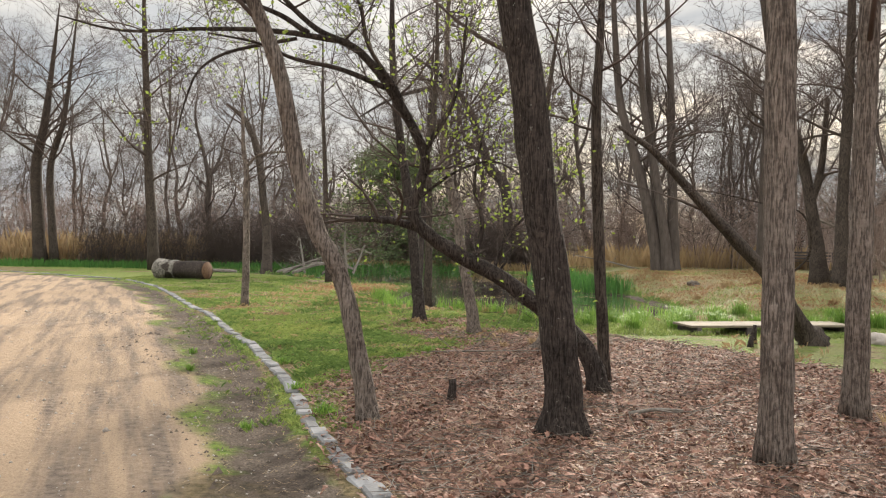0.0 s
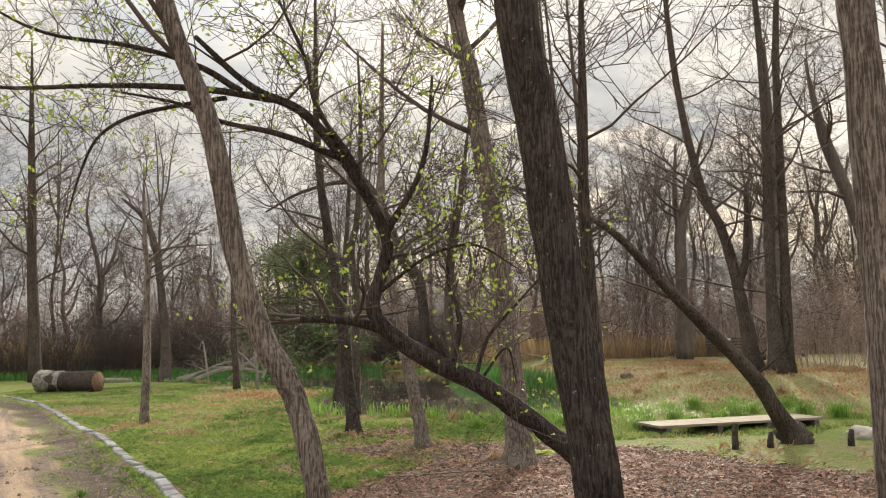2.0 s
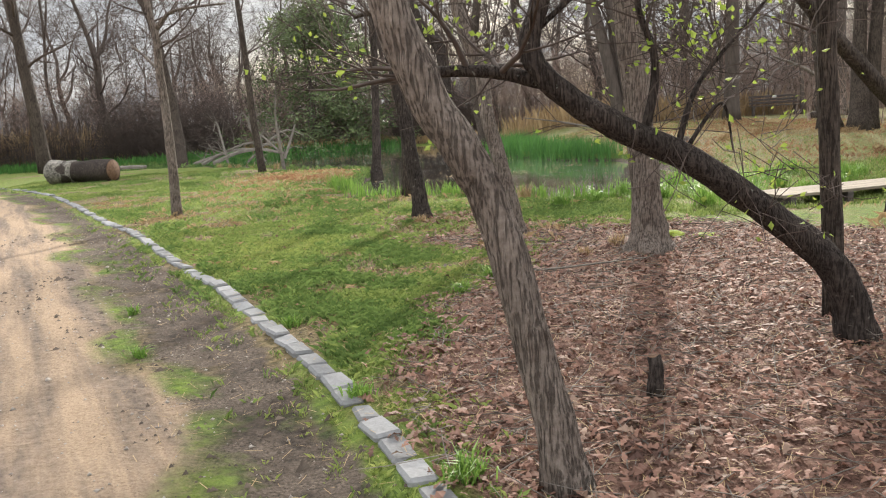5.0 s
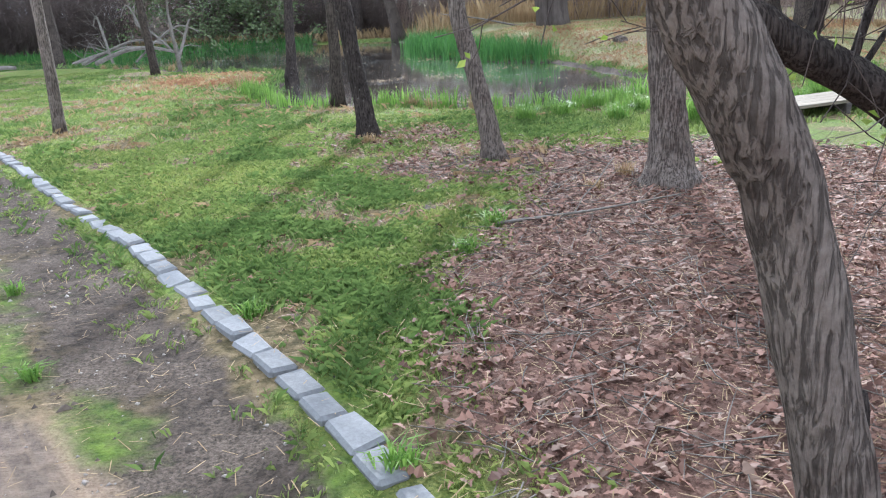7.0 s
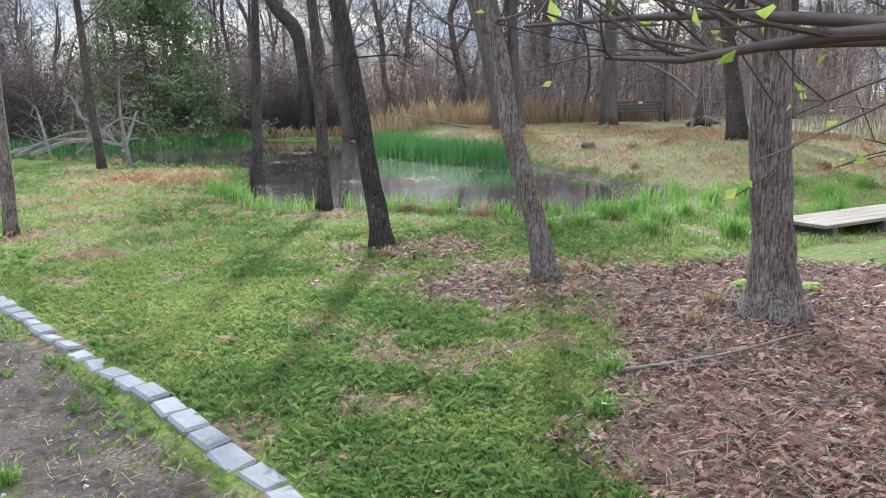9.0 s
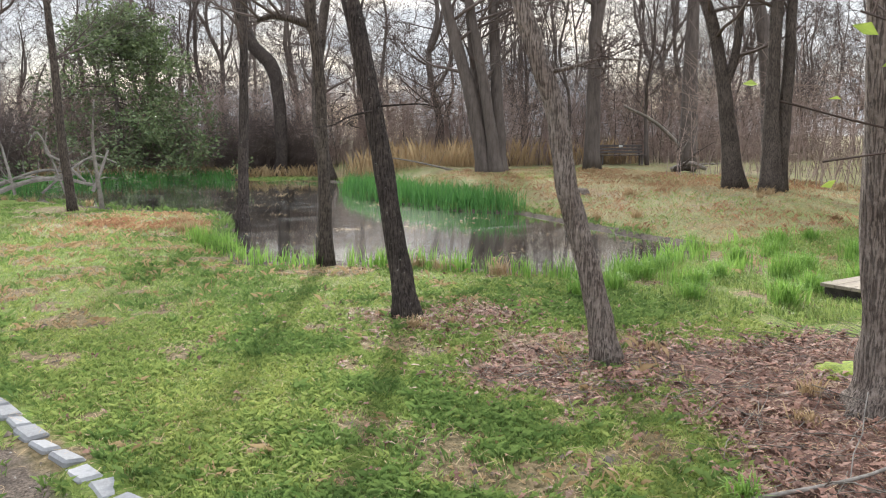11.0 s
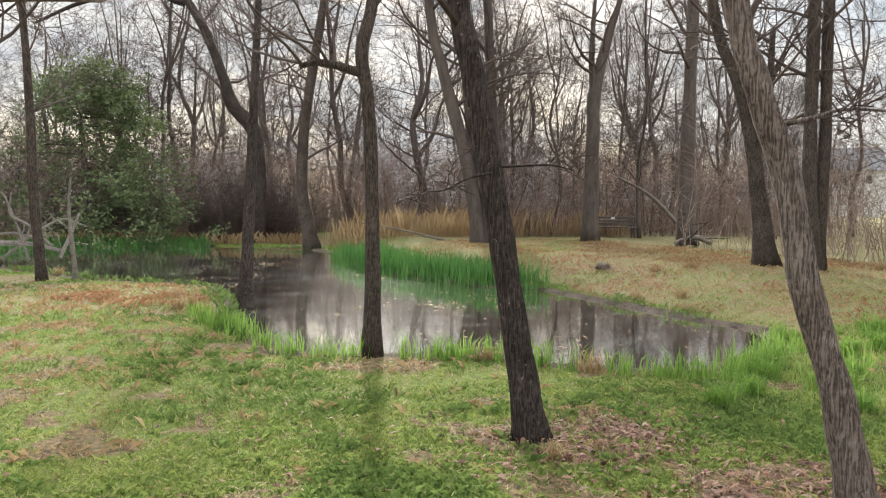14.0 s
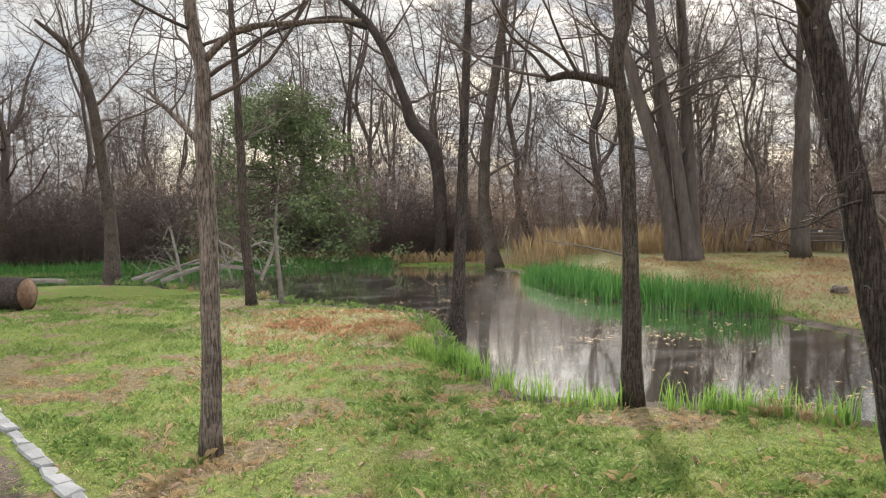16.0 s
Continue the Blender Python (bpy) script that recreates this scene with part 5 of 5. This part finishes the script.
def park_bench():
    x, y = 17.6, 37.9
    ob = thing("park_bench", (x, y, ground_z(x, y)), "dark slatted park bench facing the pond", "bench")
    ob.rotation_euler = (0, 0, radians(-18))
    for k in range(4):
        part("seat_slat", box_mesh("seat_slat", (2.1, 0.09, 0.04), BENCH_WOOD, 0.005, (0, -0.2 + 0.12 * k, 0.45)), ob)
    for k in range(3):
        part("back_slat", box_mesh("back_slat", (2.1, 0.035, 0.1), BENCH_WOOD, 0.005, (0, 0.26 + 0.03 * k, 0.58 + 0.14 * k)), ob)
    for sx in (-0.9, 0.9):
        for sy in (-0.18, 0.2):
            part("leg", box_mesh("leg", (0.07, 0.07, 0.45), BENCH_WOOD, 0.005, (sx, sy, 0.21)), ob)
        part("back_post", box_mesh("back_post", (0.06, 0.06, 0.5), BENCH_WOOD, 0.005, (sx, 0.33, 0.65)), ob)
    part("plaque", box_mesh("plaque", (0.18, 0.012, 0.1), SIDING, 0.002, (0.05, 0.285, 0.84)), ob, "small pale plaque")


def cut_stump():
    rng = random.Random(61)
    ob = thing("cut_stump", (0.1, 7.25, ground_z(0.1, 7.25)), "small dark sawn sapling stump in dead leaves", "stump")
    g = Geo()
    g.tube([Vector((0, 0, -0.03)), Vector((0.0, 0, 0.06)), Vector((0.01, 0.01, 0.14)), Vector((0.0, 0.02, 0.2))], [0.05, 0.042, 0.038, 0.036], 12, 0.15, rng)
    part("stem", g.mesh("stem", BARK_DARK), ob)
    c = Geo()
    c.tube([Vector((0.0, 0.02, 0.199)), Vector((0.0, 0.02, 0.204))], [0.033, 0.032], 12)
    part("cut_face", c.mesh("cut_face", CUT_WOOD), ob, "orange-brown sawn top")


def evergreen_bush():
    rng = random.Random(71)
    x, y = -3.5, 44.6
    ob = thing("holly_tree", (x, y, ground_z(x, y)), "broad dark green holly behind the pond", "bush")
    g = Geo()
    tips = []
    g.tube([Vector((0, 0, -0.1)), Vector((0.1, 0, 2.5)), Vector((-0.1, 0.1, 5.2)), Vector((0, 0, 7.0))], [0.14, 0.11, 0.07, 0.02], 8, 0.1, rng)
    part("trunk", g.mesh("trunk", BARK_FAR), ob)
    g = Geo()
    for k in range(85):
        h = 0.5 + 6.0 * rng.random() ** 1.25
        reach = 3.7 * (1 - (h / 7.8) ** 1.5) + 0.5
        a = rng.uniform(0, 6.28)
        grow(g, rng, Vector((0, 0, h)), Vector((math.cos(a), math.sin(a), 0.12 - 0.35 * (h < 3.5))), reach, 0.025, 1, tips, -0.04, 0.2, 0.9, (5, 5, 3))
    part("crown", g.mesh("crown", TWIG), ob)
    lg = Geo()
    for k in range(30000):
        p, d = rng.choice(tips)
        if p.x < -1.0 and rng.random() < 0.45:
            continue
        leaf_shape(lg, p + Vector((rng.gauss(0, 0.16), rng.gauss(0, 0.16), rng.gauss(0, 0.13))), d + Vector((rng.uniform(-1, 1), rng.uniform(-1, 1), rng.uniform(-1, 0.5))), rng.uniform(0.1, 0.19), rng)
    part("leaves", lg.mesh("leaves", EVERGREEN, False), ob)


def far_house():
    ob = thing("house", (123, 109, ground_z(123, 109)), "pale house with grey roof beyond the woods", "house")
    ob.rotation_euler = (0, 0, radians(-40))
    part("wall", box_mesh("wall", (9, 8, 8.4), SIDING, 0.03, (0, 0, 4.2)), ob)
    v = [(-4.9, -4.6, 8.3), (4.9, -4.6, 8.3), (4.9, 4.6, 8.3), (-4.9, 4.6, 8.3), (-4.9, 0, 12.4), (4.9, 0, 12.4)]
    part("roof", mesh_from("roof", v, [[0, 1, 5, 4], [2, 3, 4, 5], [1, 2, 5], [3, 0, 4], [3, 2, 1, 0]], ROOF, False), ob)
    for k in range(2):
        part("window", box_mesh("window", (1.0, 0.12, 1.4), GLASS, 0.02, (-2.0 + 4.0 * k, -4.0, 6.6)), ob)



def straw_bits():
    """Loose stalks and chips lying flat on lawn, litter and verge."""
    spots = scatter(41, 44000, -6.2, 4.5, 4.5, 18.5, lambda x, y: np.clip(0.75 * regions(x, y)["litter"] + 0.45 * regions(x, y)["mud"] + 0.4 * (kerb_side(x, y) > 0) + 0.5 * bareness(x, y) * (kerb_side(x, y) > 0), 0, 1) * (pond_distance(x, y) > 0.3))
    r = np.random.default_rng(42)
    n = len(spots)
    a, l, w = r.uniform(0, 2 * np.pi, n), r.uniform(0.02, 0.1, n), r.uniform(0.001, 0.0022, n)
    z = height(spots[:, 0], spots[:, 1]) + r.uniform(0.012, 0.04, n)
    d = np.stack([np.cos(a), np.sin(a), r.normal(0, 0.15, n)], 1) * l[:, None]
    s = np.stack([-np.sin(a), np.cos(a), 0 * a], 1) * w[:, None]
    p = np.stack([spots[:, 0], spots[:, 1], z], 1)
    V = np.stack([p - s, p + s, p + d + s, p + d - s], 1).reshape(-1, 3)
    F = np.arange(n * 4).reshape(-1, 4)
    tagged(new("straw_litter", mesh_from("straw_litter", V, F, STRAW, False)), "pale broken straw and stalks strewn on the ground", "straw", kind="stuff")


def gravel():
    """Small stones and clods pressed into the track and its verge."""
    spots = scatter(43, 9000, -9.0, 1.5, 2.0, 16.0, lambda x, y: np.clip(0.5 * regions(x, y)["road"] + 1.2 * regions(x, y)["mud"] * (kerb_side(x, y) < 0), 0, 1))
    r = np.random.default_rng(44)
    n = len(spots)
    unit = np.array([(1, 0, 0), (-0.5, 0.8, 0), (-0.5, -0.8, 0), (0.1, 0, 0.7), (0, 0, -0.5)])
    F0 = np.array([(0, 1, 3), (1, 2, 3), (2, 0, 3), (1, 0, 4), (2, 1, 4), (0, 2, 4)])
    s = np.exp(r.normal(-4.9, 0.5, n))
    V = unit[None] * s[:, None, None] * r.uniform(0.6, 1.4, (n, 5, 3))
    a = r.uniform(0, 6.28, n)
    V = np.stack([V[..., 0] * np.cos(a)[:, None] - V[..., 1] * np.sin(a)[:, None], V[..., 0] * np.sin(a)[:, None] + V[..., 1] * np.cos(a)[:, None], V[..., 2]], -1)
    V = V + np.stack([spots[:, 0], spots[:, 1], height(spots[:, 0], spots[:, 1]) + 0.001], 1)[:, None]
    F = (np.arange(n)[:, None, None] * 5 + F0[None]).reshape(-1, 3)
    tagged(new("gravel", mesh_from("gravel", V.reshape(-1, 3), F, PEBBLE, True)), "small stones and mud clods on the dirt track", "gravel", kind="stuff")


def clods():
    """Dark crumbs of soil along the verge and in the bare turf."""
    spots = scatter(45, 26000, -7.5, 2.0, 2.0, 16.5, lambda x, y: np.clip(1.3 * regions(x, y)["mud"] * (kerb_side(x, y) < -0.08) * (0.25 + 0.75 * smooth(0.4, 0.65, mottle(x, y, 0.35, 51))) + 0.25 * bareness(x, y) * (kerb_side(x, y) > 0.1), 0, 1) * (pond_distance(x, y) > 0.4))
    r = np.random.default_rng(46)
    n = len(spots)
    unit = np.array([(1, 0, 0), (-0.4, 0.85, 0.1), (-0.6, -0.75, 0), (0.1, 0.1, 0.75), (0, 0, -0.5)])
    faces = np.array([(0, 1, 3), (1, 2, 3), (2, 0, 3)])
    s = np.exp(r.normal(-4.35, 0.5, n))
    V = unit[None] * s[:, None, None] * r.uniform(0.55, 1.45, (n, 5, 3))
    V = V + np.stack([spots[:, 0], spots[:, 1], height(spots[:, 0], spots[:, 1])], 1)[:, None]
    F = (np.arange(n)[:, None, None] * 5 + faces[None]).reshape(-1, 3)
    tagged(new("soil_clods", mesh_from("soil_clods", V.reshape(-1, 3), F, CLOD, True)), "dark crumbled soil along the kerb", "soil", kind="stuff")


def pond_scraps():
    """Pale leaf scraps and pollen rafts afloat on the pond."""
    spots = scatter(47, 9000, -1.2, 6.0, 17.0, 34.0, lambda x, y: smooth(-0.15, -0.4, pond_distance(x, y)) * (0.04 + smooth(0.6, 0.8, mottle(x * 0.6, y, 1.4, 61)) * smooth(0.4, 0.7, mottle(x, y, 0.4, 62))))
    r = np.random.default_rng(48)
    n = len(spots)
    a, s = r.uniform(0, 6.28, n), r.uniform(0.012, 0.05, n)
    ring = np.stack([np.stack([np.cos(a + k * 1.57) * s * (0.5 + 0.5 * (k % 2)), np.sin(a + k * 1.57) * s * (0.5 + 0.5 * (k % 2)), 0.006 + 0.006 * (k % 2) + 0 * s], 1) for k in range(4)], 1)
    V = ring + np.stack([spots[:, 0], spots[:, 1], np.full(n, WATER_Z)], 1)[:, None]
    tagged(new("floating_scraps", mesh_from("floating_scraps", V.reshape(-1, 3), np.arange(n * 4).reshape(-1, 4), STRAW, False)), "pale leaf scraps floating on the pond", "debris", kind="stuff")


def lump(name, place, size, mat, label, category, seed, squash=0.6):
    """A rough rounded mass: boulder, root ball or moss cushion."""
    bm = bmesh.new()
    bmesh.ops.create_icosphere(bm, subdivisions=3, radius=1.0)
    for v in bm.verts:
        k = 1 + 0.5 * noise.noise(v.co * 1.6 + Vector((seed, 0, 0))) + 0.35 * noise.noise(v.co * 4.5 + Vector((0, seed, 0)))
        v.co = Vector((v.co.x * k * size, v.co.y * k * size * 0.85, v.co.z * k * size * squash))
    me = bpy.data.meshes.new(name)
    bm.to_mesh(me)
    bm.free()
    me.materials.append(mat)
    me.polygons.foreach_set("use_smooth", [True] * len(me.polygons))
    ob = new(name, me)
    ob.location = (place[0], place[1], ground_z(place[0], place[1]) + size * squash * 0.25)
    tagged(ob, label, category)


def short_post(x, y, h, seed):
    rng = random.Random(seed)
    g = Geo()
    g.tube([Vector((0, 0, -0.05)), Vector((0.01, 0, h * 0.5)), Vector((0.03, 0.01, h))], [0.05, 0.04, 0.03], 8, 0.3, rng)
    ob = new("rotten_stub", g.mesh("rotten_stub", BARK_DARK))
    ob.location = (x, y, ground_z(x, y))
    tagged(ob, "dark rotten stub standing beside the boardwalk", "stump", "rotten stubs")


straw_bits()
gravel()
clods()
pond_scraps()
lump("root_ball", (5.75, 12.2), 0.26, BARK_GREY, "weathered grey root ball of the leaning snag", "root", 3, 0.8)
lump("boulder", (6.9, 12.3), 0.24, PEBBLE, "pale weathered boulder beside the boardwalk", "rock", 9, 0.6)
lump("moss_cushion", (1.95, 11.75), 0.22, MOSS, "bright yellow-green moss at the tree's foot", "moss", 5, 0.22)
lump("moss_cushion", (2.35, 11.6), 0.16, MOSS, "bright yellow-green moss at the tree's foot", "moss", 7, 0.2)
lump("rotten_stump", (8.0, 25.4), 0.19, BARK_RED, "dark rotten stump on the far bank", "stump", 13, 0.6)
for i, (x, y, h) in enumerate(((4.75, 12.0, 0.28), (5.1, 11.7, 0.2), (4.55, 11.6, 0.16), (6.2, 11.6, 0.22))):
    short_post(x, y, h, 300 + i)

lying_log()
boardwalk()
park_bench()
cut_stump()
evergreen_bush()
far_house()
fallen_branch("driftwood", [(-6.9, 34.9, 0.05), (-5.9, 34.5, 0.42), (-5.0, 34.2, 0.5), (-4.1, 34.05, 0.3)], 0.085, 0.05, "bleached fallen branch lying over the pond edge", DEADWOOD, 3, 81)
fallen_branch("driftwood", [(-4.1, 34.0, 0.1), (-3.85, 34.0, 0.7), (-3.6, 33.95, 1.35)], 0.06, 0.035, "bleached forked branch standing out of the pond", DEADWOOD, 3, 82)
fallen_branch("driftwood", [(-4.3, 34.1, 0.4), (-4.9, 34.25, 1.0), (-5.35, 34.35, 1.3), (-5.3, 34.4, 1.9)], 0.05, 0.02, "bleached curved branch rising from fallen wood", DEADWOOD, 3, 83)
for i, (x0, y0, x1, y1, top, r) in enumerate(((-7.4, 35.2, -4.6, 34.6, 0.75, 0.07), (-5.6, 34.9, -3.4, 35.3, 1.15, 0.045), (-6.3, 34.6, -6.9, 35.6, 1.6, 0.05), (-4.9, 34.5, -5.9, 35.0, 1.9, 0.04), (-7.9, 36.2, -5.2, 35.9, 0.5, 0.06))):
    fallen_branch("driftwood", [(x0, y0, 0.02), (x0 + (x1 - x0) * 0.35, y0 + (y1 - y0) * 0.3, top * 0.6), (x0 + (x1 - x0) * 0.7, y0 + (y1 - y0) * 0.8, top), (x1, y1, top * 0.8)], r, r * 0.4, "grey crooked dead branch tangled at the pond's edge", DEADWOOD, 6, 180 + i)
fallen_branch("fallen_stick", [(1.62, 6.65, 0.04), (1.85, 6.7, 0.07), (2.1, 6.72, 0.06)], 0.02, 0.012, "pale broken stick lying on dead leaves", DEADWOOD, 1, 84)
fallen_branch("fallen_stick", [(-0.2, 10.35, 0.03), (0.5, 10.3, 0.06), (1.3, 10.5, 0.05)], 0.013, 0.006, "grey fallen branch lying across dead leaves", DEADWOOD, 2, 85)
fallen_branch("fallen_log", [(-10.9, 35.9, 0.06), (-10.2, 35.7, 0.08), (-9.6, 35.5, 0.06)], 0.075, 0.06, "pale fallen log lying by the water", DEADWOOD, 0, 86)

fallen_branch("fallen_log", [(15.0, 30.6, 0.55), (15.6, 30.9, 0.6), (16.3, 31.3, 0.5)], 0.13, 0.1, "weathered log in a heap of dead wood", BARK_GREY, 2, 87)
fallen_branch("fallen_log", [(15.2, 31.2, 0.5), (15.7, 30.8, 0.75), (16.2, 30.5, 0.55)], 0.1, 0.07, "weathered log in a heap of dead wood", DEADWOOD, 2, 88)
fallen_branch("fallen_branch", [(8.9, 36.6, 0.4), (7.5, 37.3, 0.75), (6.1, 38.2, 1.0)], 0.05, 0.02, "bleached dead branch leaning in the reeds", DEADWOOD, 3, 89)
fallen_branch("fallen_branch", [(20.5, 36.2, 0.4), (18.6, 36.6, 2.2), (16.8, 36.6, 3.0)], 0.1, 0.05, "pale broken branch leaning among the trees", DEADWOOD, 3, 90)
fallen_branch("fallen_branch", [(-2.2, 44.6, 0.3), (-0.6, 44.2, 1.3), (1.2, 43.7, 1.2)], 0.06, 0.03, "bleached branch reaching over the far shore", DEADWOOD, 2, 91)


# ---- kerb stones ----
def kerb():
    rng = random.Random(91)
    root = tagged(new("kerb"), "row of worn pale granite kerb stones", "kerb", kind="structure")
    shapes = []
    for k in range(12):
        me = box_mesh("kerb_stone", (rng.uniform(0.215, 0.25), rng.uniform(0.115, 0.145), 0.14), STONE, 0.016, (0, 0, -0.035), 0.014, rng)
        shapes.append(me)
    line = catmull([(x, y, 0) for x, y in KERB], 14)
    travelled, at_next = 0.0, 0.0
    for a, b in zip(line, line[1:]):
        seg = (b - a).length
        while at_next <= travelled + seg:
            p = a.lerp(b, (at_next - travelled) / seg)
            d = b - a
            ob = new("kerb_stone", rng.choice(shapes))
            ob.parent = root
            ob.location = (p.x + rng.uniform(-0.012, 0.012), p.y, ground_z(p.x, p.y) + rng.uniform(-0.016, 0.01) - 0.014)
            ob.rotation_euler = (rng.gauss(0, 0.03), rng.gauss(0, 0.03), math.atan2(d.y, d.x) + rng.gauss(0, 0.07))
            at_next += 0.256
        travelled += seg


kerb()
